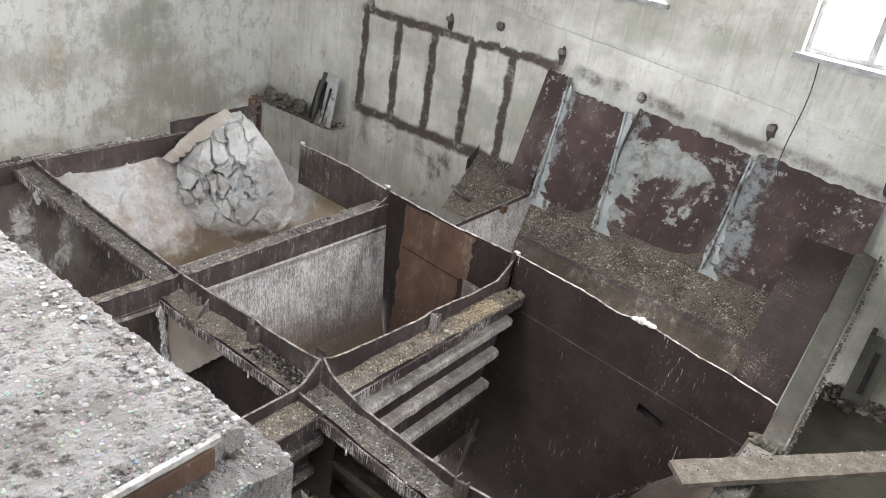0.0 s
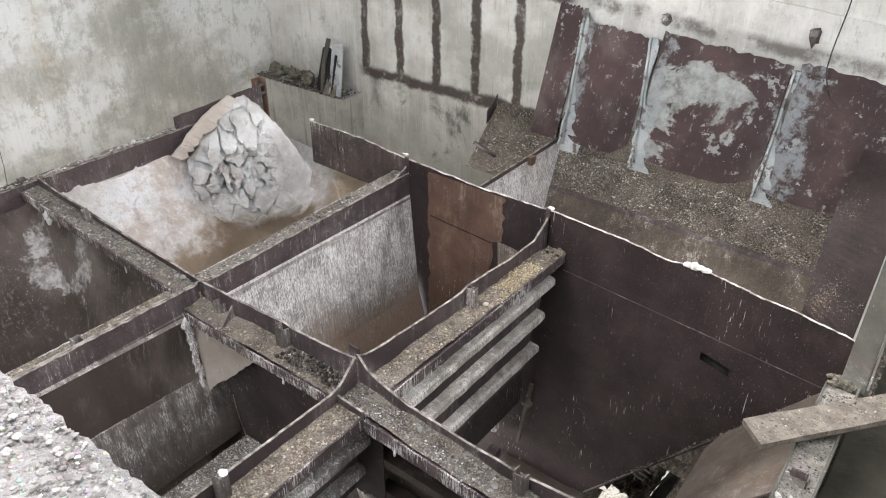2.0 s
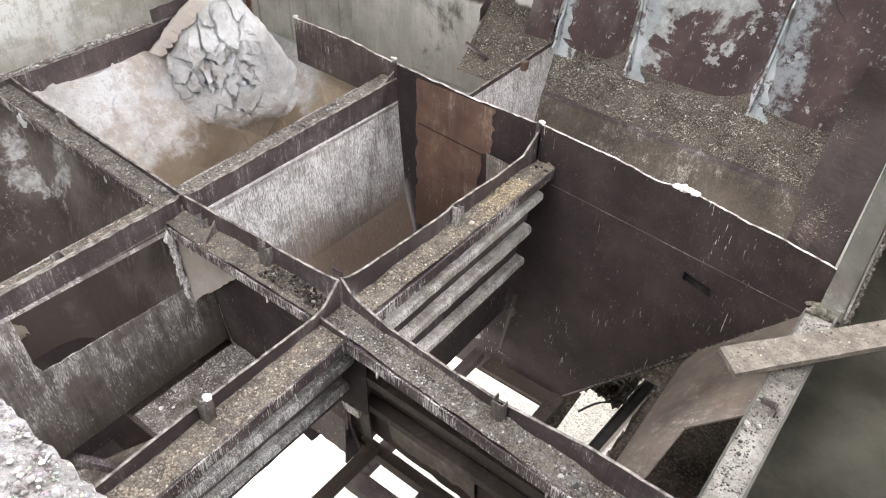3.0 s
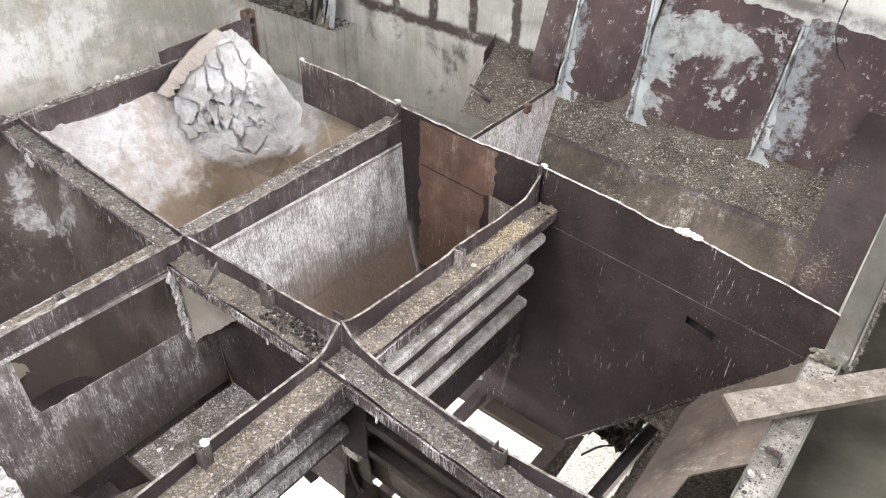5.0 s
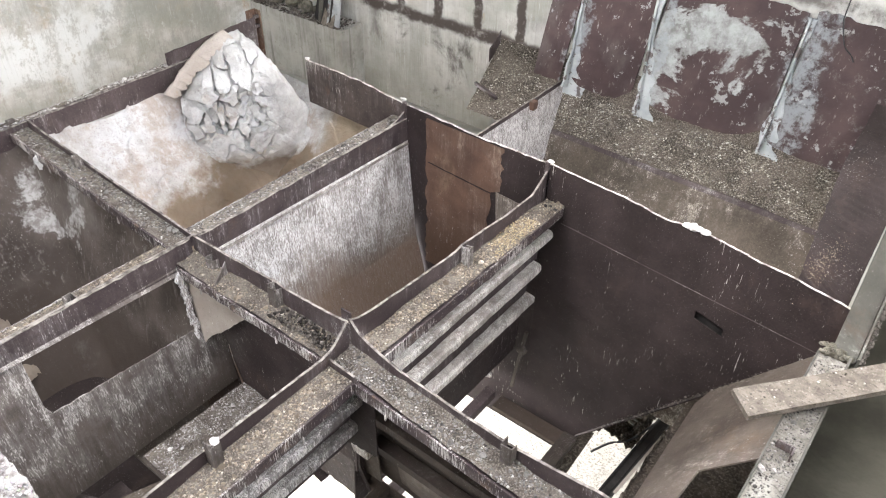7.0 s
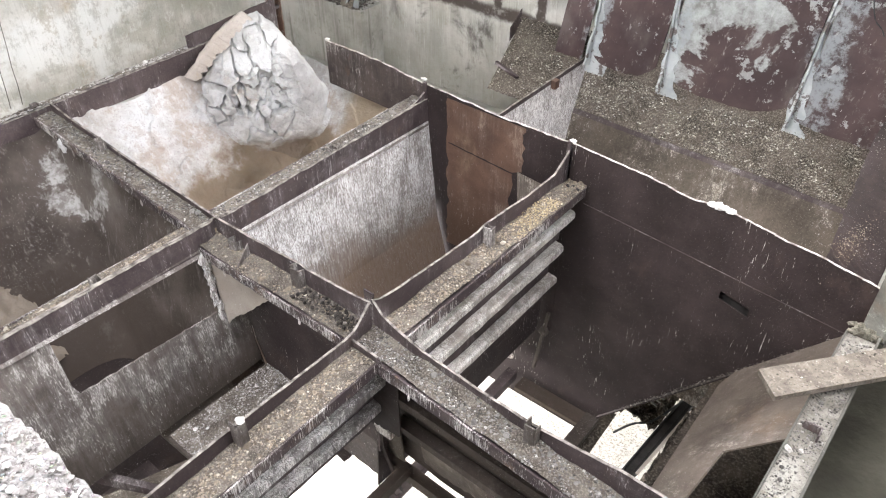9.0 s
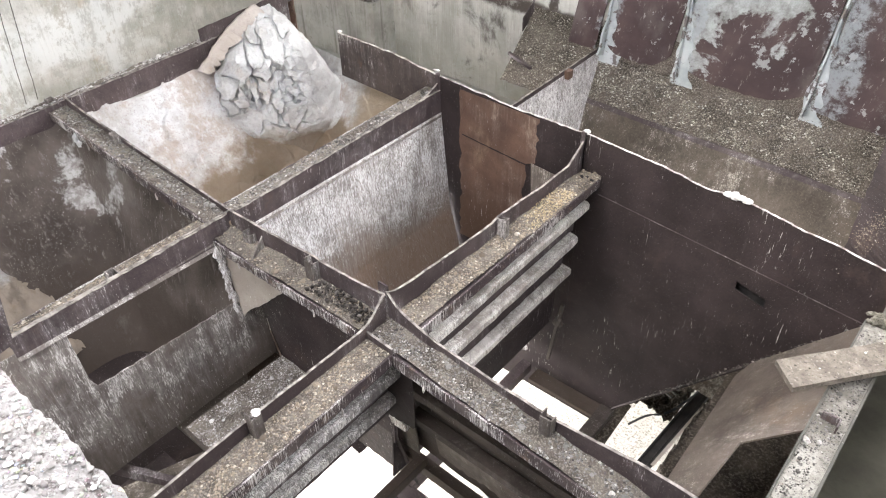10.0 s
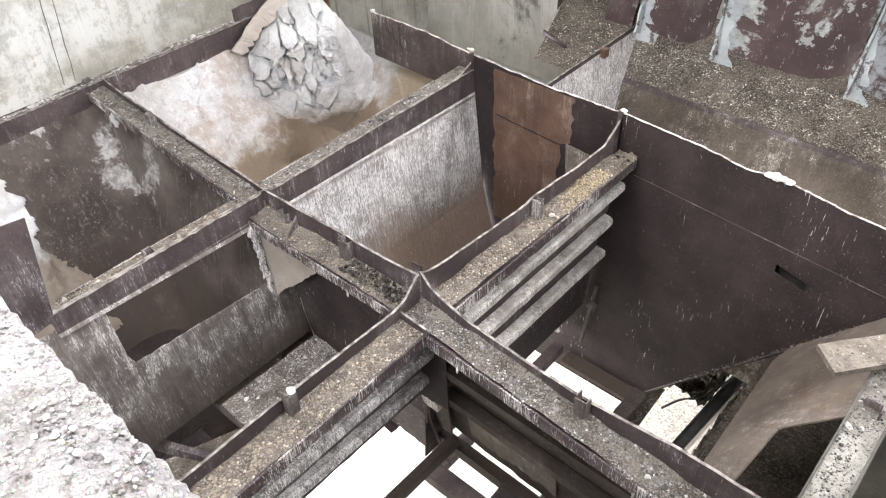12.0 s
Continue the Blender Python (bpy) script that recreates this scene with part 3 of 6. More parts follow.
def bar(bm, a, b, w, h):
    """A bar of rectangular section from a to b, w across, h deep, a and b on its top line."""
    a, b = Vector(a), Vector(b)
    d = (b - a).normalized()
    side = d.cross(Vector((0, 0, 1)))
    side = side.normalized() * w / 2 if side.length > 1e-4 else Vector((w / 2, 0, 0))
    down = side.normalized().cross(d) * -h if d.cross(Vector((0, 0, 1))).length > 1e-4 else Vector((0, h, 0))
    v = []
    for p in (a, b):
        v.append([bm.verts.new(q) for q in (p - side, p + side, p + side - down * -1, p - side - down * -1)])
    for i in range(4):
        j = (i + 1) % 4
        bm.faces.new((v[0][i], v[0][j], v[1][j], v[1][i]))
    bm.faces.new(v[0][::-1])
    bm.faces.new(v[1])
    return bm


def barred(a, b, w, h):
    return bar(bmesh.new(), a, b, w, h)


def tube(points, r, sides=6):
    bm = bmesh.new()
    rings = []
    pts = [Vector(p) for p in points]
    for i, p in enumerate(pts):
        d = (pts[min(i + 1, len(pts) - 1)] - pts[max(i - 1, 0)]).normalized()
        u = d.orthogonal().normalized()
        w = d.cross(u)
        rings.append([bm.verts.new(p + r * (u * math.cos(6.2832 * k / sides) + w * math.sin(6.2832 * k / sides))) for k in range(sides)])
    for r0, r1 in zip(rings, rings[1:]):
        for k in range(sides):
            bm.faces.new((r0[k], r0[(k + 1) % sides], r1[(k + 1) % sides], r1[k]))
    bm.faces.new(rings[0][::-1])
    bm.faces.new(rings[-1])
    return bm


def lump(bm, centre, size, seed=0.0, rough=0.35, levels=2):
    r = bmesh.ops.create_icosphere(bm, subdivisions=levels, radius=1.0)
    for v in r["verts"]:
        k = 1 + rough * nz(v.co.x * 1.6 + seed, v.co.y * 1.6, v.co.z * 1.6 + seed)
        v.co = Vector(centre) + Vector((v.co.x * size[0] * k, v.co.y * size[1] * k, v.co.z * size[2] * k))
    return bm


OCTA = np.array([(1, 0, 0), (-1, 0, 0), (0, 1, 0), (0, -1, 0), (0, 0, 1), (0, 0, -1)], float)
OCTA_F = np.array([(0, 2, 4), (2, 1, 4), (1, 3, 4), (3, 0, 4), (2, 0, 5), (1, 2, 5), (3, 1, 5), (0, 3, 5)])
ICO = np.array([(-.53, .85, 0), (.53, .85, 0), (-.53, -.85, 0), (.53, -.85, 0), (0, -.53, .85), (0, .53, .85), (0, -.53, -.85), (0, .53, -.85), (.85, 0, -.53), (.85, 0, .53), (-.85, 0, -.53), (-.85, 0, .53)])
ICO_F = np.array([(0, 11, 5), (0, 5, 1), (0, 1, 7), (0, 7, 10), (0, 10, 11), (1, 5, 9), (5, 11, 4), (11, 10, 2), (10, 7, 6), (7, 1, 8), (3, 9, 4), (3, 4, 2), (3, 2, 6), (3, 6, 8), (3, 8, 9), (4, 9, 5), (2, 4, 11), (6, 2, 10), (8, 6, 7), (9, 8, 1)])


def stones(name, places, lo, hi, material, label, seed, flat=0.65, fine=False, parent=None):
    """Many loose stones in one mesh, at the given places."""
    rng = np.random.default_rng(seed)
    places = np.asarray(places, float)
    base, faces = (ICO, ICO_F) if fine else (OCTA, OCTA_F)
    n = len(places)
    size = lo + (hi - lo) * rng.random(n) ** 2.5
    v = base[None] * (0.75 + 0.5 * rng.random((n, len(base), 1)))
    v = v * (size[:, None, None] * np.stack([np.ones(n), 0.7 + 0.4 * rng.random(n), flat * (0.7 + 0.6 * rng.random(n))], 1)[:, None, :])
    a = rng.random(n) * 6.2832
    c, s = np.cos(a)[:, None], np.sin(a)[:, None]
    v = np.stack([v[..., 0] * c - v[..., 1] * s, v[..., 0] * s + v[..., 1] * c, v[..., 2]], -1) + places[:, None, :]
    f = (faces[None] + (np.arange(n) * len(base))[:, None, None]).reshape(-1, 3)
    me = bpy.data.meshes.new(name)
    me.from_pydata(v.reshape(-1, 3).tolist(), [], f.tolist())
    me.materials.append(material)
    ob = new(name, me)
    if parent is not None:
        ob.parent = parent
    return tagged(ob, label, "gravel", "", "stuff")


def sheet(name, fn, nu, nv, material, parent=None, label="", smooth=True):
    """A grid mesh whose points come from fn(u, v), u and v from 0 to 1."""
    verts = [tuple(fn(i / nu, j / nv)) for i in range(nu + 1) for j in range(nv + 1)]
    faces = [(i * (nv + 1) + j, (i + 1) * (nv + 1) + j, (i + 1) * (nv + 1) + j + 1, i * (nv + 1) + j + 1) for i in range(nu) for j in range(nv)]
    me = bpy.data.meshes.new(name)
    me.from_pydata(verts, [], faces)
    me.materials.append(material)
    if smooth:
        me.polygons.foreach_set("use_smooth", [True] * len(me.polygons))
    ob = new(name, me)
    if parent is not None:
        ob.parent = parent
    if label:
        ob["label"] = label
    return ob


# ---------------------------------------------------------------- the building
XL, XR, YB, YF, ZT, ZF = -5.75, 4.0, 4.4, -5.7, 4.2, -4.4
WINDOWS = [("window_1", -1.40, -0.13, 2.04, 3.5, -0.68), ("window_2", 1.20, 2.42, 1.90, 3.4, 1.74)]

bm = bmesh.new()
xs = [XL - 0.3]
for _, a, b, lo, hi, _ in WINDOWS:
    box(bm, (xs[-1], YB, ZF), (a, YB + 0.35, ZT))
    box(bm, (a, YB, ZF), (b, YB + 0.35, lo))
    box(bm, (a, YB, hi), (b, YB + 0.35, ZT))
    xs.append(b)
box(bm, (xs[-1], YB, ZF), (XR + 0.3, YB + 0.35, ZT))
wall_back = tagged(part("wall_back", bm, PLASTER_MARKS), "stained off-white plaster wall with dark tar lines", "wall", "", "structure")
# the low opening is assumed, cut for the lower fill lamp
wall_left = tagged(part("wall_left", boxes(((XL - 0.3, YF, ZF), (XL, -1.8, ZT)), ((XL - 0.3, -1.8, ZF), (XL, 2.8, -3.7)), ((XL - 0.3, -1.8, -2.1), (XL, 2.8, ZT)), ((XL - 0.3, 2.8, ZF), (XL, YB, ZT))), PLASTER_RUST), "damp-streaked pale plaster wall with rust stains", "wall", "", "structure")


def wall_with_holes(name, axis, at, thick, span, holes, label):
    """An upright wall across the given axis with rectangular openings."""
    bm = bmesh.new()
    cuts = sorted({span[0], span[1], *[h[0] for h in holes], *[h[1] for h in holes]})
    for a, b in zip(cuts, cuts[1:]):
        zs = [ZF]
        for h in sorted((h for h in holes if h[0] <= a and b <= h[1]), key=lambda h: h[2]):
            zs += [h[2], h[3]]
        zs.append(ZT)
        for lo, hi in zip(zs[::2], zs[1::2]):
            if axis == "x":
                box(bm, (at, a, lo), (at + thick, b, hi))
            else:
                box(bm, (a, at, lo), (b, at + thick, hi))
    return tagged(part(name, bm, PLINTH), label, "wall", "", "structure")


# openings in these walls and the ceiling are unseen, added for fill lamps
wall_with_holes("wall_right", "x", XR, 0.3, (YF, YB), [(-1.6, 2.0, 1.85, 3.35), (-1.75, 2.75, -3.8, -2.2)], "grey-green damp plaster wall with assumed, unseen window openings")
wall_with_holes("wall_front", "y", YF - 0.3, 0.3, (XL - 0.3, XR + 0.3), [(-2.7, 0.7, 2.15, 3.65), (-1.75, 2.75, -3.8, -2.2)], "unseen pale plaster wall with assumed window openings")
tagged(part("ceiling", boxes(((XL - 0.3, YF - 0.3, ZT), (-1.8, YB + 0.35, ZT + 0.25)), ((2.0, YF - 0.3, ZT), (XR + 0.3, YB + 0.35, ZT + 0.25)), ((-1.8, YF - 0.3, ZT), (2.0, -2.4, ZT + 0.25)), ((-1.8, 0.0, ZT), (2.0, YB + 0.35, ZT + 0.25))), PLINTH), "unseen grey plaster ceiling with an added rooflight opening", "ceiling", "", "structure")
tagged(part("floor", boxes(((XL - 0.3, YF - 0.3, ZF - 0.2), (XR + 0.3, YB + 0.35, ZF))), GROUND), "pale chippings strewn over the lower floor", "floor", "", "structure")
tagged(part("ground", boxes(((-400, -400, ZF - 0.5), (400, 400, ZF - 0.22))), GROUND), "pale gravel yard outside", "ground", "", "structure")

tagged(part("backdrop", boxes(((-14, 16, -4), (14, 16.1, 16))), SKYGLOW), "bright overcast sky outside the windows", "sky", "", "structure")
# added concrete decks closing gaps round the bins, to block the lower lamp's light
tagged(part("blocker_deck_left", boxes(((XL, YF, -1.45), (-4.03, YB, -1.3))), PLINTH), "added grey concrete deck beside the bins, blocking light from below", "floor", "", "structure")
tagged(part("blocker_deck_back", boxes(((-4.03, 2.70, -1.45), (-0.90, YB, -1.3))), PLINTH), "added grey concrete deck behind the bins, blocking light from below", "floor", "", "structure")

# plaster band that steps out below the windows
bm = bmesh.new()
n = 90
for a, b, lo in ((-5.75, 4.0, 1.40),):
    tops = [(a + (b - a) * i / n, YB - 0.028, 1.47 - 0.075 * (a + (b - a) * i / n) + 0.012 * nz(i * 0.7)) for i in range(n + 1)]
    bots = [(p[0], YB - 0.012, p[2] - 0.09 + 0.035 * nz(i * 0.9, 5)) for i, p in enumerate(tops)]
    bm.free()
    bm = ribbon(tops, bots, (0, 0.03, 0))
tagged(part("trim", bm, PLASTER), "chipped plaster band along the wall", "trim", "", "structure")

for name, a, b, lo, hi, mull in WINDOWS:
    w = thing(name, "bright steel-framed window with white paint", "window", "windows in the far wall", "structure")
    y0, y1 = YB + 0.12, YB + 0.17
    f = 0.045
    part("window_frame", boxes(((a, y0, lo), (a + f, y1, hi)), ((b - f, y0, lo), (b, y1, hi)), ((a + f, y0, lo), (b - f, y1, lo + f)), ((a + f, y0, hi - f), (b - f, y1, hi))), FRAME, w)
    part("mullion", boxes(((mull - 0.03, y0 - 0.005, lo + f), (mull + 0.03, y1 + 0.005, hi - f))), FRAME, w)
    part("window_sill", boxes(((a - 0.05, YB - 0.05, lo - 0.05), (b + 0.05, YB + 0.12, lo - 0.004))), FRAME, w)

# ---------------------------------------------------------------- beams of the bin grid
XA, XM, XN, XE = -3.88, -1.5, 0.0, 2.28     # cross lines
YA, YP = 0.0, 2.27                          # lengthwise lines
TH = 0.012
beams = "beams of the bin grid"


def trough_fill(a, b, side, w, depth, seed, dens, material, label, lo=0.002, hi=0.012, bedded=True):
    """A lumpy bed of dust in a trough, and loose stones on it."""
    a, b, s = Vector(a), Vector(b), Vector(side)
    length = (b - a).length

    def bed(u, v):
        p = a.lerp(b, u) + s * w * v
        h = depth * (0.55 + 0.25 * (1 - v) + 0.5 * nz(u * length * 5, v * 2, seed)) + 0.006 * nz(u * length * 30, v * 6, seed)
        return p + Vector((0, 0, max(0.002, h)))

    rng2 = np.random.default_rng(int(seed * 10) + 1)
    if bedded:
        tagged(sheet("gravel_bed", bed, int(length * 50), 8, BED), label + " bedded in dust", "gravel", "", "stuff")
    uv = rng2.random((int(length * w * dens * 2.4), 2))
    uv = [q for q in uv if nz(q[0] * length * 6, q[1] * 2.5, seed + 4) + 0.5 * nz(q[0] * length * 17, q[1] * 5, seed) > rng2.random() * 0.7 - 0.42]
    stones("gravel", [bed(u, v * 0.96 + 0.02) for u, v in uv], lo, hi, material, label, int(seed * 7) + 3)
    uv = rng2.random((int(length * 16), 2))
    stones("gravel_lumps", [bed(u, v * 0.8 + 0.08) for u, v in uv], 0.006, 0.026, material, label + ", larger lumps", int(seed * 7) + 5, 0.7, True)


def fin(at, across, along, h, w=0.055):
    """A short upright channel stub with a torn tip, standing against a web."""
    a, d, e = Vector(at), Vector(across).normalized(), Vector(along).normalized()
    bm = bmesh.new()
    up = Vector((0, 0, h))
    t = 0.007
    for p, q, s, k in ((a, a + d * w, e * t, 1.03), (a + d * w, a + d * w + e * 0.06, d * t, 0.97), (a + e * 0.06, a + e * 0.06 + d * w, e * t, 0.90)):
        v = [bm.verts.new(x) for x in (p, q, q + up * k, p + up * (k - 0.06), p + s, q + s, q + s + up * k, p + s + up * (k - 0.06))]
        for f in ((0, 1, 2, 3), (7, 6, 5, 4), (0, 4, 5, 1), (1, 5, 6, 2), (2, 6, 7, 3), (3, 7, 4, 0)):
            bm.faces.new([v[x] for x in f])
    return bm


def beam(label, a, b, za, zb, side, width, width2, lip, seed, profile=((0, 0), (1, 0)), rough=0.005, fins=(), fill=None):
    """A cut-down channel: an upright web from a to b whose top follows a profile, a flat flange at its foot at heights za to zb, and a downturned lip."""
    ob = thing("steel_beam", label, "steel beam", beams)
    s = Vector(side)
    n = 60
    tops, feet, outer = [], [], []
    for i in range(n + 1):
        t = i / n
        p = Vector(lerp(a, b, t))
        dz = float(np.interp(t, [q[0] for q in profile], [q[1] for q in profile]))
        tops.append(p + Vector((0, 0, dz + rough * (nz(t * 21, seed) + 0.7 * nz(t * 67, seed + 3)))))
        feet.append(Vector((p.x, p.y, za + (zb - za) * t)))
        outer.append(feet[-1] + s * (width + (width2 - width) * t + 0.003 * nz(i * 0.4, seed)))
    part("web", ribbon(tops, feet, -s * TH), STEEL, ob)
    part("cut_edge", edge_of(tops, -s * TH, 0.0028), RIM, ob)
    part("flange", ribbon(feet, outer, (0, 0, -0.012)), STEEL, ob)
    t2 = [p + Vector((0, 0, 0.016 + 0.006 * nz(i * 0.8, seed + 2))) + s * 0.003 for i, p in enumerate(outer)]
    b2 = [p - Vector((0, 0, lip + 0.008 * nz(i * 1.1, seed + 4))) + s * 0.003 for i, p in enumerate(outer)]
    lip_part = part("lip", ribbon(t2, b2, s * 0.012), LIP, ob, "downturned lip streaked with white droppings")
    along = Vector(b) - Vector(a)
    along.z = 0
    for t, h in fins:
        q = Vector(lerp(feet[0], feet[-1], t))
        part("stub", fin(q + s * 0.002, s, along, h), STEEL_DUSTY, ob, "dusty upright channel stub")
    for k in range(2):
        q = outer[int(n * (0.22 + 0.5 * k + 0.1 * nz(seed, k)))]
        part("drip", lump(bmesh.new(), q + s * 0.016 - Vector((0, 0, lip + 0.01)), (0.008, 0.008, 0.035), seed + k, 0.4, 1), RIB_STEEL, lip_part, "hardened drip")
    if fill:
        depth, dens, material, lab = fill
        trough_fill(feet[0] + s * 0.002, feet[-1] + s * 0.002, s, (width + width2) / 2 - 0.004, depth, seed, dens, material, lab)
    return ob


beam("dark steel channel beam filled with gravel", (XA + 0.05, YA + 0.05, 0.03), (XM, YA - 0.03, -0.045), -0.055, -0.105, (0, -1, 0), 0.15, 0.16, 0.06, 1.0,
     ((0, 0), (0.15, -0.02), (0.6, -0.02), (1, 0)), 0.004, [(0.36, 0.10)], (0.02, 5600, GRAVEL, "grey-brown gravel in the beam trough"))
beam("dark steel channel beam with gravel and torn fins", (XM, YA - 0.03, -0.05), (XN, YA, -0.03), -0.225, -0.245, (0, -1, 0), 0.17, 0.185, 0.06, 2.0,
     ((0, 0), (0.3, -0.01), (0.58, -0.005), (0.62, -0.02), (0.9, -0.015), (1, 0)), 0.005, [(0.56, 0.21), (0.14, 0.12)], (0.05, 3200, GRAVEL_TAN, "brown gravel heaped against the beam web"))
beam("sagging dark steel channel beam filled with grey gravel", (XN, YA, 0.0), (XE, YA - 0.06, -0.07), -0.245, -0.36, (0, -1, 0), 0.185, 0.16, 0.075, 3.0,
     ((0, 0), (0.03, -0.075), (0.09, -0.125), (0.17, -0.155), (0.35, -0.165), (0.52, -0.155), (0.65, -0.11), (0.76, -0.06), (1, -0.03)), 0.005, [(0.515, 0.19)], (0.05, 6200, GRAVEL, "grey gravel in the sagging trough"))
beam("dark steel cross beam with gravel along its top", (XM, YA, -0.075), (XM, YP, -0.06), -0.12, -0.105, (-1, 0, 0), 0.14, 0.14, 0.03, 4.0,
     ((0, 0.01), (0.1, -0.01), (0.45, -0.02), (0.5, -0.03), (0.54, -0.01), (0.9, -0.01), (0.97, 0.04), (1, 0.08)), 0.004, [(0.49, 0.06)], (0.035, 5600, GRAVEL, "pale gravel along the cross beam"))
beam("dark steel cross beam over a torn bin plate", (XM, -1.62, -0.045), (XM, YA - 0.03, -0.055), -0.125, -0.13, (-1, 0, 0), 0.14, 0.14, 0.03, 5.0,
     ((0, 0), (1, 0)), 0.004, [(0.42, 0.10)], (0.035, 5600, GRAVEL_TAN, "tan gravel along the cross beam"))
beam("dark steel cross beam with tan gravel in its trough", (XN, YA, 0.0), (XN, YP, 0.0), -0.25, -0.33, (1, 0, 0), 0.195, 0.155, 0.07, 6.0,
     ((0, 0), (0.03, -0.04), (0.1, -0.06), (0.3, -0.10), (0.47, -0.12), (0.5, -0.10), (0.75, -0.15), (0.9, -0.15), (0.97, -0.06), (1, 0)), 0.005, [(0.49, 0.19)], (0.05, 6200, GRAVEL_TAN, "tan gravel in the cross beam trough"))
beam("dark steel cross beam with brown gravel in its trough", (XN, -2.3, 0.0), (XN, YA - 0.02, 0.0), -0.26, -0.245, (1, 0, 0), 0.20, 0.20, 0.07, 7.0,
     ((0, -0.155), (0.5, -0.13), (0.9, -0.145), (0.94, -0.13), (0.97, -0.07), (1, 0)), 0.005, [(0.53, 0.20)])
trough_fill((0.002, -2.3, -0.258), (0.002, -0.2, -0.25), (1, 0, 0), 0.196, 0.025, 7.0, 6200, GRAVEL_TAN, "brown gravel in the cross beam trough")
ob = thing("end_plate", "low dark steel plate closing a gravel trough", "steel plate")
part("plate", ragged((0.004, -0.198, -0.175), (0.215, -0.203, -0.185), 0.13, (0, 0.010, 0), 12, 0.004, 3.3, 0.0, None, 0.0, ob), STEEL, ob)
beam("dark steel edge girder dusted white along its top", (XA, -2.3, -0.01), (XA, 1.75, 0.0), -0.04, -0.03, (-1, 0, 0), 0.10, 0.10, 0.03, 8.0,
     ((0, 0), (1, 0)), 0.008, [(0.55, 0.07)], (0.04, 7000, DUST_CHIPS, "white dusty gravel on the edge girder"))
ob = thing("channel_web", "dark brown girder face above the bin", "steel beam", beams)
part("face", ragged((XA + 0.014, -2.3, -0.012), (XA + 0.014, 1.75, -0.002), 0.17, (0.012, 0, 0), 40, 0.008, 8.5, 0.0, 0.24, 0.0, ob), STEEL, ob)

# webs of the cross beams on the open side, under their gravel
for lab, y0, z0, y1, z1, d0, d1, sd in (("", YA + 0.01, -0.078, YP - 0.01, -0.064, 0.19, 0.235, 1.5), ("", -1.62, -0.05, -0.06, -0.06, 0.15, 0.20, 2.5)):
    ob = thing("channel_web", "dark purple-brown channel face with a welded seam", "steel beam", beams)
    part("face", ragged((XM + 0.014, y0, z0), (XM + 0.014, y1, z1), d0, (0.012, 0, 0), 40, 0.010, sd, 0.0, d1, 0.0, ob), STEEL, ob)
    part("seam", ribbon([lerp((XM + 0.028, y0, z0 - d0), (XM + 0.028, y1, z1 - d1), i / 20) for i in range(21)],
                        [lerp((XM + 0.045, y0, z0 - d0 - 0.02), (XM + 0.045, y1, z1 - d1 - 0.02), i / 20) for i in range(21)], (-0.01, 0, -0.004)), STEEL_DUSTY, ob)

for x, sz in ((-3.40, 0.034), (-2.20, 0.026), (-2.95, 0.016)):
    ob = thing("dust_clump", "pale hardened clump hanging from the beam lip", "dust clump", "clumps on the beam lip")
    bm = bmesh.new()
    for k in range(5):
        lump(bm, (x + sz * nz(k * 1.7, x), -0.125 - 0.2 * sz * k % 0.02, -0.10 - 0.55 * sz * k), (sz * 0.8, sz * 0.5, sz), k + x, 0.8, 2)
    part("clump", bm, CAKE_PALE, ob)
# torn gusset and dark clods on the middle beam
ob = thing("gusset_plate", "small torn gusset standing in the trough", "steel plate")
part("plate", plated([(-1.13, -0.045, -0.235), (-1.10, -0.19, -0.235), (-1.105, -0.175, -0.20), (-1.13, -0.045, -0.09)], 0.008), STEEL_DUSTY, ob)
rc = np.random.default_rng(77)
u, v = rc.random(260), rc.random(260)
stones("dark_clods", np.stack([-0.62 + 0.56 * u, -0.035 - 0.12 * v, -0.215 + 0.03 * np.sin(np.pi * u) + 0.02 * rc.random(260)], 1), 0.004, 0.018, CLOD, "dark clods heaped against the beam crossing", 78, 0.8, True)

# upright post where the beams cross
ob = thing("steel_post", "short dark steel tab at the beam crossing", "steel post")
part("tab", boxes(((XN - 0.09, YA + 0.02, -0.10), (XN - 0.012, YA + 0.03, 0.03))), STEEL, ob)

# ---------------------------------------------------------------- the long partition plate
ob = thing("partition_plate", "tall dark brown steel bin plate with white droppings", "steel plate")


def plate_top(x):
    pts = ((-2.75, 0.13), (-2.05, 0.12), (-1.5, 0.06), (-0.68, 0.02), (0.0, 0.02), (0.6, -0.01), (1.0, -0.06), (1.25, -0.04), (1.6, -0.09), (2.0, -0.13), (2.4, -0.2))
    for (xa, za), (xb, zb) in zip(pts, pts[1:]):
        if x <= xb:
            return za + (zb - za) * (x - xa) / (xb - xa)
    return -0.2


def run(x0, x1, bot, seed, back=(0, TH, 0), y=YP, n=60, rough=0.010, top=None, rim=True):
    t, b = [], []
    for i in range(n + 1):
        x = x0 + (x1 - x0) * i / n
        z = plate_top(x) if top is None else top(x)
        t.append((x, y, z + rough * (nz(x * 9, seed) + 0.5 * nz(x * 31, seed))))
        b.append((x, y, bot(x)))
    if rim:
        part("cut_edge", edge_of(t, back, 0.0036), RIM_WHITE, ob)
    return ribbon(t, b, back)


part("end_piece", run(-2.75, -1.52, lambda x: -0.31 - 0.03 * (x + 2.75), 1.0), STEEL_END, ob)
part("middle_plate", run(-1.5, -0.002, lambda x: -2.7, 2.0), STEEL_PLAIN, ob)
zs = [plate_top(-0.9) - 0.02 - 1.58 * i / 40 for i in range(41)]
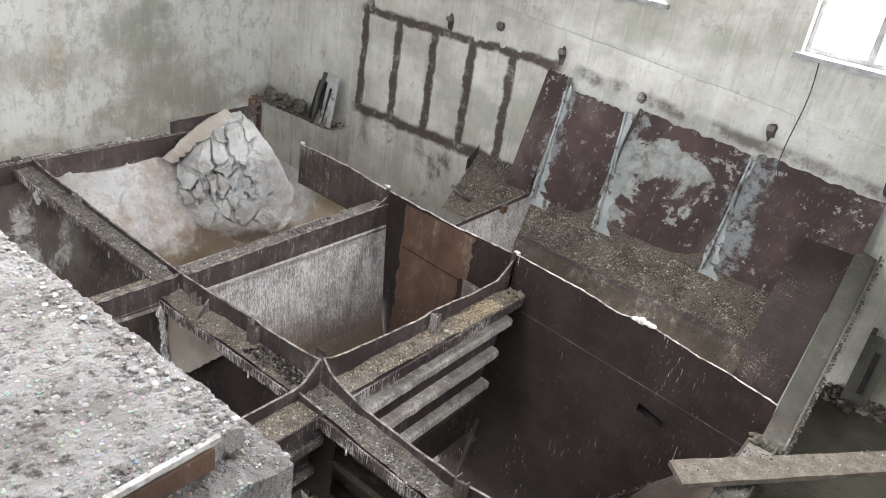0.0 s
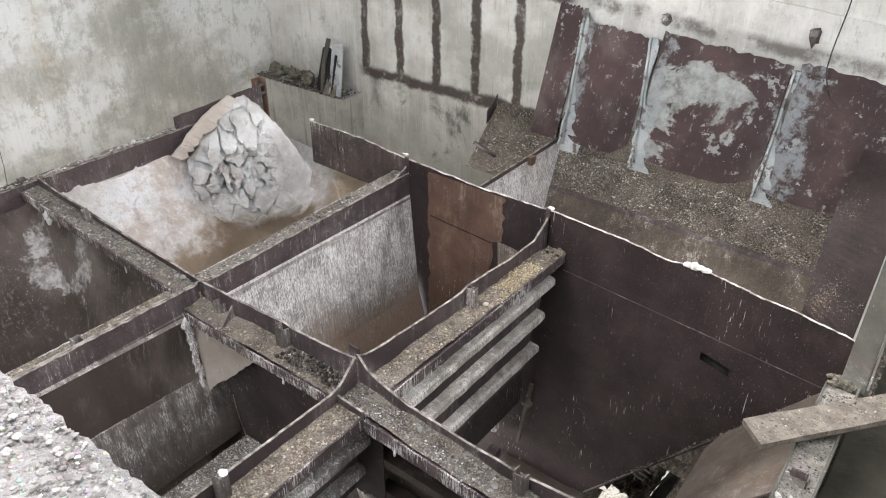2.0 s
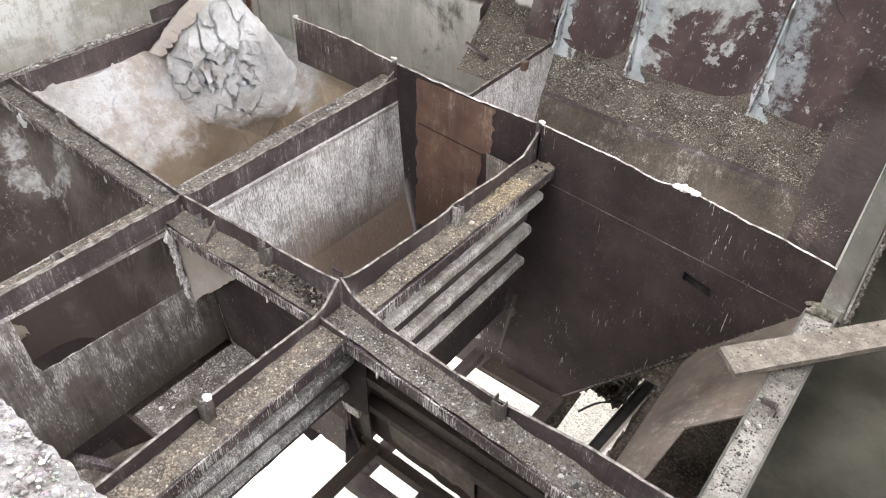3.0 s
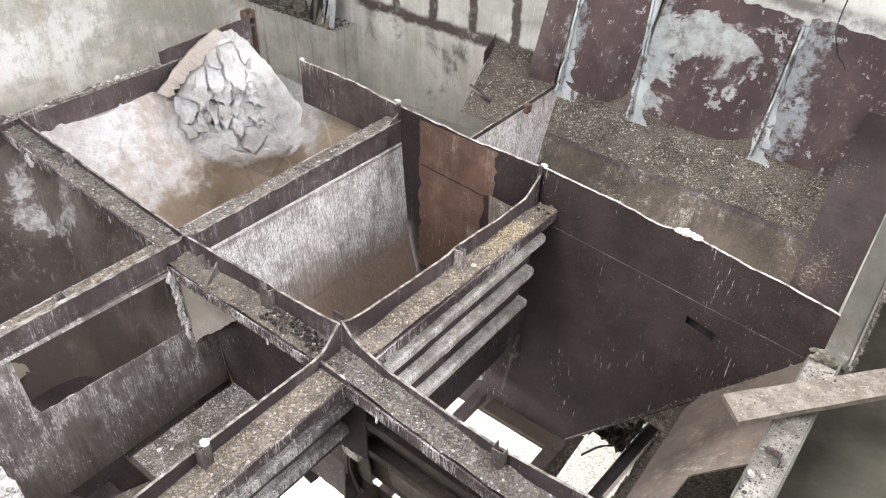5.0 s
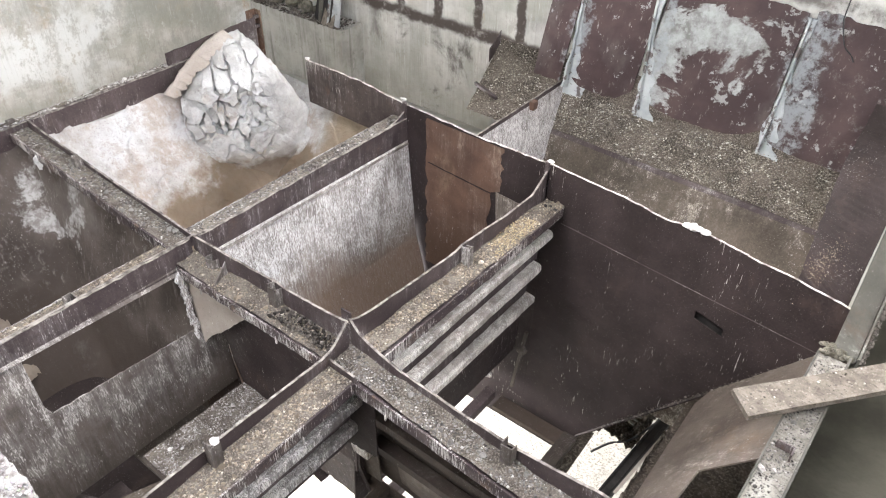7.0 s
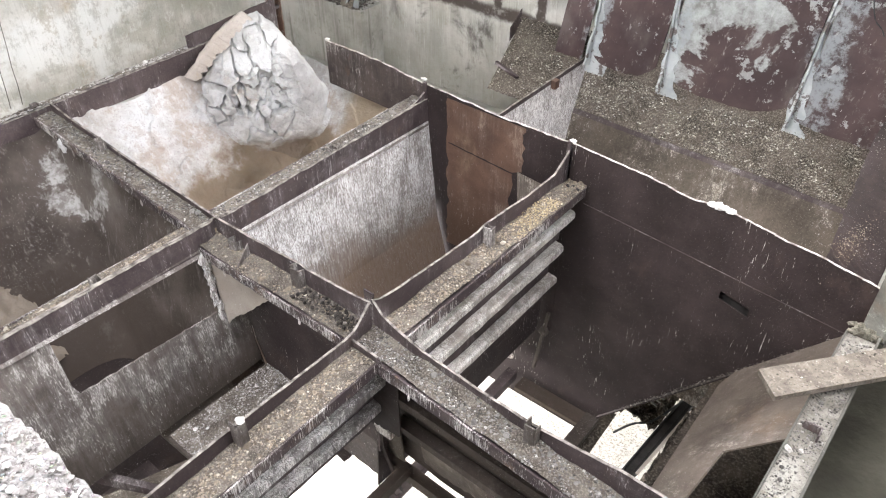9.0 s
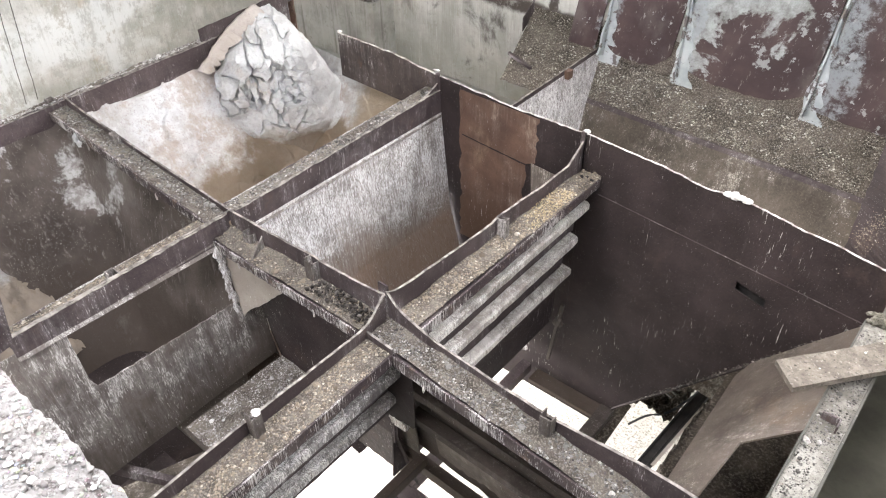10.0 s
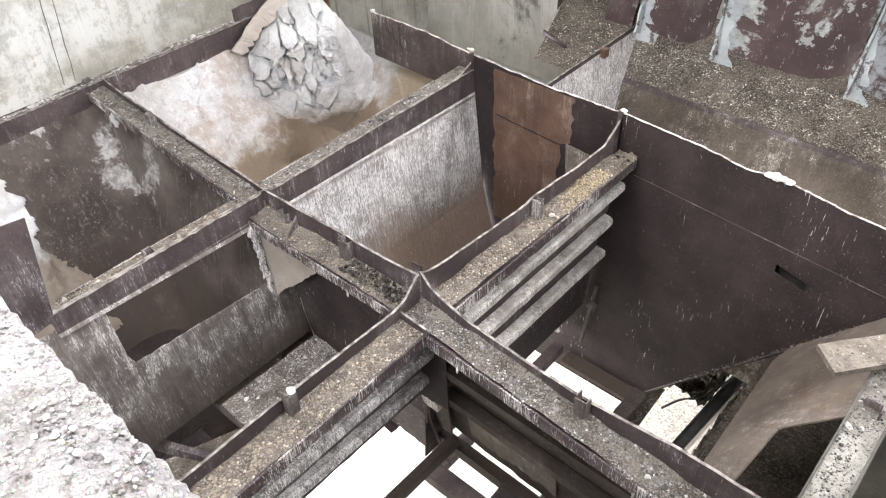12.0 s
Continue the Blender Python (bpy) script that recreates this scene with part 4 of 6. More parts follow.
part("torn_cover", ribbon([(-1.26 + 0.03 * nz(i * 0.45, 2) + 0.012 * nz(i * 1.9, 5), YP - 0.004, min(z, plate_top(-1.26) - 0.02)) for i, z in enumerate(zs)],
                          [(-0.45 + 0.05 * nz(i * 0.5, 8) + 0.015 * nz(i * 2.1, 3) - 0.10 * (i > 11), YP - 0.004, min(z, plate_top(-0.45) - 0.02)) for i, z in enumerate(zs)], (0, 0.003, 0)), STEEL_RUST, ob, "rusty orange bare plate")
part("cover_seam", ribbon([(-1.24 + 0.74 * i / 20, YP - 0.006, -0.42 - 0.05 * i / 20 + 0.006 * nz(i * 1.3)) for i in range(21)], [(-1.24 + 0.74 * i / 20, YP - 0.006, -0.432 - 0.05 * i / 20 + 0.006 * nz(i * 0.9, 4)) for i in range(21)], (0, 0.004, 0)), STEEL_PLAIN, ob, "dark welded seam across the bare plate")
part("tan_patch", ribbon([(-0.49 + 0.44 * i / 12, YP - 0.008, -0.435 - 0.03 * i / 12 + 0.008 * nz(i * 0.9, 2)) for i in range(13)], [(-0.46 + 0.41 * i / 12 + 0.02 * nz(i, 4), YP - 0.008, -1.0 + 0.06 * nz(i * 0.7, 6)) for i in range(13)], (0, 0.003, 0)), STEEL_TAN, ob, "tan bare patch")
SL = [(2.30, -0.66), (0.60, -2.86)]      # line of the sloping side where it meets the plate
x0, x1, za, zb = 1.38, 1.615, -0.765, -0.835
part("end_plate", run(0.0, x0, lambda x: -2.86 + 1.294 * max(0.0, x - 0.60), 4.0), STEEL_PLAIN, ob)
part("over_slot", run(x0, x1, lambda x: za + 0.03 - (x - x0) * 0.25, 5.0), STEEL_PLAIN, ob)
part("under_slot", ribbon([(x0, YP, za - 0.05), (x1, YP, za - 0.05 - 0.058)], [(x0, YP, -1.85), (x1, YP, -1.55)], (0, TH, 0)), STEEL_PLAIN, ob)
# dark sheet added behind the slot to stand for its shade
part("slot_shade_sheet", boxes(((x0 - 0.1, YP + 0.06, -1.2), (x1 + 0.1, YP + 0.07, -0.6))), DARK, ob)
part("outer_plate", run(x1, 2.32, lambda x: -0.66 - (2.3 - x) * 1.3, 6.0), STEEL_PLAIN, ob)
part("seam", ribbon([(0.16 + 2.12 * i / 20, YP - 0.004, -0.47 - 0.17 * i / 20) for i in range(21)], [(0.16 + 2.12 * i / 20, YP - 0.004, -0.477 - 0.17 * i / 20) for i in range(21)], (0, 0.01, 0)), STEEL, ob)
for k, x in enumerate((XM + 0.02, XN + 0.0)):
    part("joint_angle", boxes(((x - 0.03, YP - 0.03, -0.42), (x, YP - 0.002, plate_top(x) + 0.03))), STEEL, ob)
lm = thing("droppings", "white crusted bird droppings on a plate edge", "droppings")
for k in range(4):
    part("crust", lump(bmesh.new(), (1.16 + 0.045 * k, YP, plate_top(1.16 + 0.045 * k) + 0.008), (0.04, 0.03, 0.018 + 0.012 * (k == 1)), k * 3.1), WHITE_LUMP, lm)
for x, y, z in ((XM - 0.02, YP + 0.01, 0.10), (-2.72, YP, 0.15), (XN, YP, 0.05), (XN + 0.05, -1.05, -0.05)):
    lm = thing("droppings", "small white crusted dropping on a beam end", "droppings")
    part("crust", lump(bmesh.new(), (x, y, z), (0.03, 0.022, 0.010), x, 0.7), WHITE_LUMP, lm)

# ---------------------------------------------------------------- bin walls under the beams
bins = "bin side plates"


def side_plate(label, rows, material, seed, back, low=0.03):
    """A bin side of several bends: rows of (start, end) lines from top to bottom."""
    ob = thing("bin_plate", label, "steel plate", bins)
    n = 30
    for k in range(len(rows) - 1):
        t = [lerp(*rows[k], i / n) for i in range(n + 1)]
        e = low if k == len(rows) - 2 else 0.0
        b = [tuple(Vector(lerp(*rows[k + 1], i / n)) + Vector((0, 0, e * nz(i * 0.9, seed)))) for i in range(n + 1)]
        part("sheet", ribbon(t, b, back), material, ob)
    return ob


def corrugated(label, y0, y1, x, z, ribs, bottom, shift, nose_mat):
    """The ribbed side below a trough: a leaning sheet with angle ribs across it."""
    ob = thing("ribbed_bin_plate", label, "steel plate", bins)
    part("sheet", ribbon([(x, y0, z), (x, y1, z)], [(bottom[0], y0, bottom[1]), (bottom[0], y1, bottom[1])], (-0.012, 0, 0)), STEEL_PLAIN, ob)
    for k, (rx, rz, h) in enumerate(ribs):
        n = 20
        e = 0.03 * (k % 2) + shift * k
        nose = ((rx - 0.17, rz + 0.030), (rx - 0.02, rz + 0.016), (rx, rz), (rx + 0.002, rz - 0.05), (rx - 0.012, rz - 0.062), (rx - 0.14, rz - 0.066))
        web = ((rx - 0.13, rz - 0.05), (rx - 0.115, rz - 0.05), (rx - 0.125, rz - h), (rx - 0.14, rz - h))
        # dusty noses, dark webs: lit tops and shaded gaps are also put into colour
        for name, prof, mat in (("rib", nose, nose_mat), ("web", web, STEEL)):
            bm = bmesh.new()
            rings = []
            for i in range(n + 1):
                y = y0 + (y1 - e - y0) * i / n
                rings.append([bm.verts.new((px + 0.006 * nz(i * 0.7, q * 0.4, k), y, pz + 0.007 * nz(i * 0.9, q * 0.4 + 4, k))) for q, (px, pz) in enumerate(prof)])
            for r0, r1 in zip(rings, rings[1:]):
                for q in range(len(prof)):
                    bm.faces.new((r0[q], r0[(q + 1) % len(prof)], r1[(q + 1) % len(prof)], r1[q]))
            bm.faces.new(rings[0])
            bm.faces.new(rings[-1][::-1])
            part(name, bm, mat, ob, "dust-whitened angle rib, its lit top also in the colour" if name == "rib" and k == 0 else "")
    return ob


corrugated("dark ribbed steel bin side with dusty ribs", 0.02, 2.22, -0.02, -0.33, [(0.125, -0.56, 0.33), (0.085, -0.90, 0.37), (0.045, -1.28, 0.30)], (-0.13, -2.05), 0.02, RIB_STEEL)
corrugated("dark ribbed steel bin side below a trough", -2.3, -0.03, -0.02, -0.30, [(0.16, -0.50, 0.29), (0.10, -0.80, 0.29)], (-0.08, -1.1), 0.0, RIB_DARK)
# dark sheet added to hide the rib ends and keep this corner dark
ob = thing("added_corner_plate", "added dark plate hiding the rib ends in the bin corner", "steel plate", bins)
part("sheet", ragged((-0.02, -0.10, -0.38), (0.26, -0.10, -0.40), 0.68, (0, 0.010, 0), 12, 0.004, 5.2, 0.0, 0.60, 0.03, ob), STEEL_PLAIN, ob)

side_plate("white-streaked steel bin side plate", [((XM + 0.03, 0.02, -0.25), (XM + 0.03, 2.26, -0.285)), ((XM + 0.10, 0.02, -1.25), (XM + 0.12, 2.26, -1.30)), ((XM + 0.40, 0.02, -2.5), (XM + 0.42, 2.26, -2.5))], STEEL_WHITE, 1.0, (-0.012, 0, 0))
# torn plate below the near cross beam
torn = thing("torn_bin_plate", "dusty grey steel bin plate with a torn-out opening", "steel plate", bins)


def xs_at(z):
    return XM + 0.02 + (-0.17 - z) * 0.12


def torn_strip(rows, seed):
    t = [(xs_at(z0), y, z0) for y, z0, z1 in rows]
    b = [(xs_at(z1), y, z1) for y, z0, z1 in rows]
    return ribbon(t, b, (-0.010, 0, 0))


lowz = -1.40
part("left_sheet", torn_strip([(-2.3 + 0.97 * i / 16, -0.17, lowz) for i in range(17)], 1), STEEL_DUSTY, torn)
part("lower_sheet", torn_strip([(-1.33 + 1.12 * i / 40, -0.70 - 0.06 * i / 40 + 0.012 * nz(i * 0.8, 3) + (0.09 if i == 0 else 0), lowz) for i in range(41)], 2), STEEL_DUSTY, torn)
part("torn_edge", torn_strip([(-0.21 + 0.05 * i / 4, -0.24, lowz) for i in range(5)], 3), STEEL_DUSTY, torn)
part("end_sheet", torn_strip([(-0.165 + 0.15 * i / 6, -0.86 - 0.03 * nz(i), lowz) for i in range(7)], 5), STEEL_DUSTY, torn)
part("upper_strip", torn_strip([(-1.33 + 1.12 * i / 30, -0.17, -0.235 - 0.01 * nz(i * 0.7)) for i in range(31)], 4), STEEL_DUSTY, torn)
bm = bmesh.new()
for i in range(9):
    z = -0.30 - 0.06 * i
    lump(bm, (xs_at(z) + 0.01, -0.215 + 0.02 * nz(i * 1.3), z), (0.012, 0.035 - 0.002 * i, 0.055), i * 1.7, 1.0, 2)
part("curled_edge", bm, STEEL_WHITE, torn, "curled pale torn edge")

# plate below the middle lengthwise beam, near side
ob = thing("bin_plate", "tan upper bin plate torn off along a ragged line", "steel plate", bins)
t = [lerp((-1.455, -0.165, -0.27), (-0.80, -0.035, -0.28), i / 40) for i in range(41)]
b = [(p[0] + 0.02, -0.225 + 0.17 * (i / 40) ** 0.5, -0.96 + 0.62 * (i / 40.0) ** 0.9 + 0.05 * nz(i * 0.35, 9) * (1 - i / 40.0)) for i, p in enumerate(t)]
part("sheet", ribbon(t, b, (0, 0.01, 0)), STEEL_PALE, ob)
side_plate("dark inner bin plate", [((-1.48, 0.0, -0.3), (XN - 0.02, 0.0, -0.3)), ((-1.48, 0.03, -1.5), (XN - 0.05, 0.03, -1.5)), ((-1.3, 0.25, -2.4), (-0.1, 0.25, -2.4))], STEEL_PLAIN, 3.0, (0, 0.012, 0))
side_plate("dark bin plate below the sagging beam", [((0.02, 0.012, -0.33), (XE, -0.05, -0.40)), ((-0.07, 0.05, -0.95), (XE, 0.03, -0.95)), ((-0.10, 0.24, -1.80), (XE, 0.24, -1.95))], STEEL_UMBER, 4.0, (0, 0.012, 0))
ob = thing("bin_plate", "torn tan remnant of a bin side plate", "steel plate", bins)
t = [(0.28 + 0.75 * i / 24, 0.06 - 0.02, -1.08 - 0.05 * i / 24 + 0.03 * nz(i * 0.6, 4)) for i in range(25)]
part("sheet", ribbon(t, [(p[0] - 0.06, 0.17, -1.62 + 0.05 * nz(i * 0.5, 6)) for i, p in enumerate(t)], (0, 0.008, 0)), STEEL_TAN, ob)
for k, (z, y) in enumerate(((-0.62, -0.05), (-0.98, 0.0))):
    ob = thing("angle_bar", "dark dusty angle bar along the bin side", "steel beam", "angle bars under the trough")
    part("bar", barred((0.16, y, z), (XE, y - 0.02, z), 0.09, 0.06), STEEL_UMBER, ob)
side_plate("dark bottom plate of a bin", [((-1.12, 0.2, -2.38), (-1.12, 2.26, -2.38)), ((-0.75, 0.2, -2.50), (-0.75, 2.26, -2.50))], STEEL_PLAIN, 13.0, (0, 0, -0.012))
side_plate("dark bottom plate of the torn bin", [((-1.52, -2.3, -1.78), (-1.52, -1.05, -1.78)), ((-0.1, -2.3, -1.85), (-0.1, -1.05, -1.85))], STEEL, 14.0, (0, 0, -0.012))
side_plate("dark rubble platform under the chute", [((1.46, -1.0, -2.05), (1.46, 4.3, -2.05)), ((2.70, -1.0, -1.95), (2.70, 4.3, -1.95))], DARK_BED, 15.0, (0, 0, -0.05))

# far left bins, seen behind the near cross beam
def hopper(u, v):
    """The far hopper's side: down from the edge girder, round the corner and along the gravel beam."""
    dd = 1.85 * v
    sag = 0.10 * max(0.0, dd - 1.2) ** 2
    xl, yb = XA + 0.02 + 0.5 * dd + sag, -0.045 - 0.20 * dd
    r = 0.10 + 0.28 * min(1.0, dd)
    xr = XM - 0.01 + 0.12 * dd
    if u < 0.45:
        x, y = xl, -2.3 + (yb - r + 2.3) * u / 0.45
    elif u < 0.62:
        k = (u - 0.45) / 0.17
        x, y = xl + r * k * k, yb - r * (1 - k) * (1 - k)
    else:
        x, y = xl + r + (xr - xl - r) * (u - 0.62) / 0.38, yb
    w = 0.012 * nz(x * 2.2, y * 2.2, dd * 2)
    return (x + w, y - w, -0.17 - dd + 0.006 * nz(x * 9, y * 9, dd * 9))


def hopper_mat():
    m = Mat("umber_hopper_low_shade")
    c = m.mix(m.step(m.noise(1.3, 6, 0.6), 0.35, 0.68), (0.050, 0.040, 0.034), (0.125, 0.105, 0.092))
    c = m.mix(m.step(m.noise(0.8, 6, 0.6), 0.50, 0.68, 0, 0.6), c, (0.20, 0.18, 0.165))
    crust = m.noise(1.25, 10, 0.72, m.scaled(1, 1, 0.8), 0.3)
    c = m.mix(m.step(crust, 0.555, 0.60, 0, 0.85), c, m.mix(m.step(m.noise(12, 8, 0.75), 0.4, 0.6), (0.22, 0.205, 0.19), (0.46, 0.45, 0.435)))
    c = m.mix(m.step(m.noise(1.0, 5, 0.7, m.scaled(26, 26, 1.4)), 0.55, 0.70, 0, 0.4), c, (0.27, 0.25, 0.235))
    group = m.step(m.noise(2.2, 5, 0.7), 0.40, 0.62, 0.04, -0.05)
    at = m.math("ADD", 0.68, group)
    c = m.mix(m.step(m.noise(1.0, 3, 0.6, m.scaled(130, 130, 18)), at, m.math("ADD", at, 0.05), 0, 0.8), c, (0.50, 0.48, 0.455))
    # shade deep in the hopper is put into the colour toward its bottom
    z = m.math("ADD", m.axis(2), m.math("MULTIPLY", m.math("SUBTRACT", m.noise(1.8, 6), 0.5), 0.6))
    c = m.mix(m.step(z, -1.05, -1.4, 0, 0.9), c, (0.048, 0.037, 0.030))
    return m.done(c, 0.8, 0, m.math("ADD", m.step(crust, 0.555, 0.60, 0, 0.5), m.noise(20, 7, 0.7)), 0.012, 0.2)


ob = thing("bin_hopper", "dark umber hopper side blotched with white crust, bottom shade in its colour", "steel plate", bins)
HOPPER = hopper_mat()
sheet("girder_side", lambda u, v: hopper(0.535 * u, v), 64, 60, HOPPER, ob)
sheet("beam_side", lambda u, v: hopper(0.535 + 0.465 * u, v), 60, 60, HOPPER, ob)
side_plate("dark bin bottom plate", [((XA + 0.9, -2.3, -1.98), (XA + 0.9, -0.3, -1.98)), ((XM + 0.16, -2.3, -2.05), (XM + 0.16, -0.3, -2.05))], STEEL_PLAIN, 7.0, (0, 0, -0.012))
ob = thing("caked_dust", "white caked dust heap in a bin corner", "dust heap")


def corner_heap(u, v):
    y = -2.3 + 1.45 * u
    z = -0.25 - 1.55 * v
    dd = -0.17 - z
    edge = -1.02 + 0.26 * max(0.0, dd - 0.7) + 0.10 * nz(v * 9, 3) + 0.05 * nz(v * 23, 5)
    th = min(1.0, max(-0.3, (edge - y) * 4)) * 0.08 + 0.045 * nz(y * 5, z * 5) + 0.02 * nz(y * 17, z * 17) + 0.012 * nz(y * 41, z * 41)
    th = th if y < edge else -0.03
    return (XA + 0.02 + 0.5 * dd + th * 0.85, y, z + th * 0.4)


sheet("heap", corner_heap, 80, 80, CAKE_PALE, ob)

# ---------------------------------------------------------------- caked bin with the cracked heap
cake = thing("bin_lining", "bin lined with white caked dust, brown below", "dust lining")


def flaked(x, y):
    """Steps where the crust has come away."""
    k = nz(x * 2.1 + 0.3 * nz(x * 7, y * 7), y * 2.6 + 0.25 * nz(x * 9, y * 9, 3), 5)
    return 0.022 * (k > 0.06) + 0.018 * (k > 0.26) + 0.006 * nz(x * 40, y * 40)


def cake_left(u, v):
    # u along y, v down the left slope
    y = 0.03 + 2.30 * u
    d = v * 1.75
    return (XA + 0.03 + 0.62 * d + 0.10 * nz(u * 3, v * 3) * v + 0.015 * nz(u * 18, v * 18), y - 0.25 * d * u, -0.22 - 0.80 * d + 0.05 * nz(u * 4, v * 4, 7) + 0.02 * nz(u * 15, v * 15, 3) + flaked(u * 2.3, d))


def cake_back(u, v):
    x = XA + 0.1 + (XM - XA - 0.12) * u
    d = v * 1.75
    return (x + 0.2 * v * (1 - u), 2.62 - 0.62 * d + 0.04 * nz(u * 5, v * 3, 2), -0.36 - 0.02 * u - 0.82 * d + 0.05 * nz(u * 5, v * 4, 9) + 0.015 * nz(u * 17, v * 14, 3) + flaked(u * 2.3 + 4, d))


sheet("left_slope", cake_left, 150, 130, CAKE, cake)
sheet("back_slope", cake_back, 150, 130, CAKE, cake)
side_plate("brown dusty bin side", [((XA + 0.1, 0.02, -0.2), (XM - 0.01, 0.0, -0.25)), ((XA + 0.6, 0.25, -1.7), (XM - 0.01, 0.25, -1.7))], STEEL_RUST, 8.0, (0, -0.012, 0))
side_plate("tan dusty bin side", [((XM - 0.03, 0.02, -0.2), (XM - 0.03, 2.6, -0.3)), ((XM - 0.2, 0.25, -1.8), (XM - 0.2, 2.0, -1.8))], STEEL_TAN, 9.0, (0.012, 0, 0))

# cracked heap: blocks of caked dust with open joints
rng = np.random.default_rng(14)
CELLS = rng.random((110, 2)) * (1.7, 1.5) + (-0.85, -1.15)
LIFT = rng.random(110)
TILT = rng.random((110, 2)) * (1.2, 1.2) - (0.6, 0.35)


def crest(s):
    """Height of the heap's outline across its face."""
    return float(np.interp(s, (-0.60, -0.46, -0.30, -0.18, -0.02, 0.06, 0.15, 0.21, 0.27, 0.36, 0.42, 0.49, 0.53, 0.68, 0.80),
                           (-0.26, -0.08, 0.05, 0.15, 0.235, 0.235, 0.18, 0.12, 0.05, -0.03, -0.115, -0.24, -0.36, -0.60, -0.80)))


def on_heap(s, z, out=0.0):
    d = float(np.interp(z, (-1.1, -0.95, -0.72, -0.35, -0.1, 0.05, 0.2, 0.4), (0.30, 0.28, 0.25, 0.20, 0.14, -0.08, -0.35, -0.7))) - 0.35 * (s - 0.05) ** 2
    # the foot and the far flank sink into the bin's lining
    lining = max((-3.85 - 0.775 * (0.22 + z) + 3.3 - 0.56 * s) / 0.83, (1.9 + 0.83 * s - 2.62 - 0.756 * (0.36 + z)) / 0.56)
    k = min(1.0, max(0.0, (-0.70 - z) / 0.40, (s - 0.36) / 0.3))
    d += (max(min(d, lining - 0.05), d - 0.16) - d) * k * k * (3 - 2 * k) + out * (1 - 0.5 * k)
    return Vector((-3.3 + 0.56 * s + 0.83 * d, 1.9 + 0.83 * s - 0.56 * d, z))


def heap(u, v):
    """u runs across the heap, v from its foot (0) to its crest (1)."""
    s = -0.60 + 1.40 * u
    top = crest(s) + 0.025 * nz(s * 9, 3) + 0.015 * nz(s * 27, 5)
    z = -1.35 + (top + 1.35) * v
    q = np.array((s + 0.06 * nz(s * 6, z * 6, 1) + 0.03 * nz(s * 18, z * 18, 1), z + 0.06 * nz(s * 6, z * 6, 8) + 0.03 * nz(s * 18, z * 18, 6)))
    dd = CELLS - q
    d = np.sqrt(((dd * (1.15, 0.9)) ** 2).sum(1))
    i, j = np.argsort(d)[:2]
    gap = d[j] - d[i]
    # the middle blocks stand apart, the flanks are smooth drifts
    blocky = max(0.06, min(1.0, (0.27 - s) * 5)) * max(0.0, min(1.0, (s + 0.55 + 0.25 * (z + 0.9)) * 6)) * max(0.0, min(1.0, (z + 0.95 - 0.25 * abs(s)) * 6))
    face = 0.13 * (LIFT[i] - 0.45) - 0.55 * float(dd[i] @ TILT[i])
    wide = 0.012 + 0.024 * LIFT[j]
    crack = -0.10 * max(0.0, 1 - gap / wide) * (LIFT[i] + LIFT[j] > 0.8)
    bump = blocky * (face + crack) + 0.016 * nz(s * 13, z * 13, 4) + 0.007 * nz(s * 38, z * 38, 4) + 0.03 * nz(s * 5, z * 5, 2)
    bump += 0.05 * max(0.0, 1 - abs(s - 0.24 + 0.3 * z) * 9) * (z > -0.45)
    rim = max(0.0, (v - 0.94) / 0.06)
    return on_heap(s, z - 0.02 * rim * rim, bump * (1 - 0.5 * rim) - 0.12 * rim * rim)


pile = thing("caked_heap", "cracked heap of whitish caked lumps in a bin corner", "rubble heap")
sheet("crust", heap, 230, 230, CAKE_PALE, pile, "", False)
# the flat tan break along the heap's flank
brow = [(-0.74, -0.20), (-0.64, -0.10), (-0.545, -0.01), (-0.46, 0.05), (-0.39, 0.095), (-0.27, 0.16), (-0.18, 0.20), (-0.085, 0.235)]
brow = [lerp(brow[int(k)], brow[min(7, int(k) + 1)], k % 1) for k in np.linspace(0, 7, 36)]
part("slab_edge", ribbon([on_heap(s + 0.008 * nz(k * 0.9), z + 0.010 * nz(k * 0.7, 3), -0.03) for k, (s, z) in enumerate(brow)],
                         [on_heap(s + 0.10 + 0.05 * nz(k * 0.8, 5), z - 0.05 + 0.04 * nz(k * 0.6, 8), -0.03 + 0.02 * nz(k * 0.9, 2)) for k, (s, z) in enumerate(brow)], (-0.10, 0.07, -0.03)), CAKE_TAN, pile, "tan flat break along the flank")

# post and girder ends in the corner behind the heap
ob = thing("steel_girder", "dark steel girder end standing above the heap", "steel beam")
part("web", ragged((XA, 1.50, 0.13), (XA, 2.62, 0.17), 0.40, (-0.012, 0, 0), 20, 0.01, 3.0), STEEL, ob)
part("post", boxes(((-4.03, 2.62, -0.5), (-4.015, 2.74, 0.20)), ((-4.015, 2.62, -0.5), (-3.93, 2.632, 0.20)), ((-4.015, 2.728, -0.5), (-3.93, 2.74, 0.20))), STEEL_RUST, ob)
part("batten", boxes(((-3.99, 2.632, 0.02), (-3.95, 2.728, 0.05))), STEEL, ob)
part("batten", boxes(((-3.99, 2.632, 0.12), (-3.95, 2.728, 0.15))), STEEL, ob)

# ---------------------------------------------------------------- far side: plinth, panels, ledge, chute
plinth = tagged(part("plinth", boxes(((XL, 4.02, ZF), (-4.05, YB, -0.45))), PLINTH_RAW), "streaked grey concrete plinth along the wall foot", "plinth", "", "structure")
ob = thing("junk_heap", "broken grey conduit box with loose plates on the plinth", "scrap")
part("box", plated([(-4.62, 4.12, -0.445), (-4.25, 4.02, -0.445), (-4.22, 4.14, 0.07), (-4.58, 4.26, 0.09)], 0.10), DARK, ob)
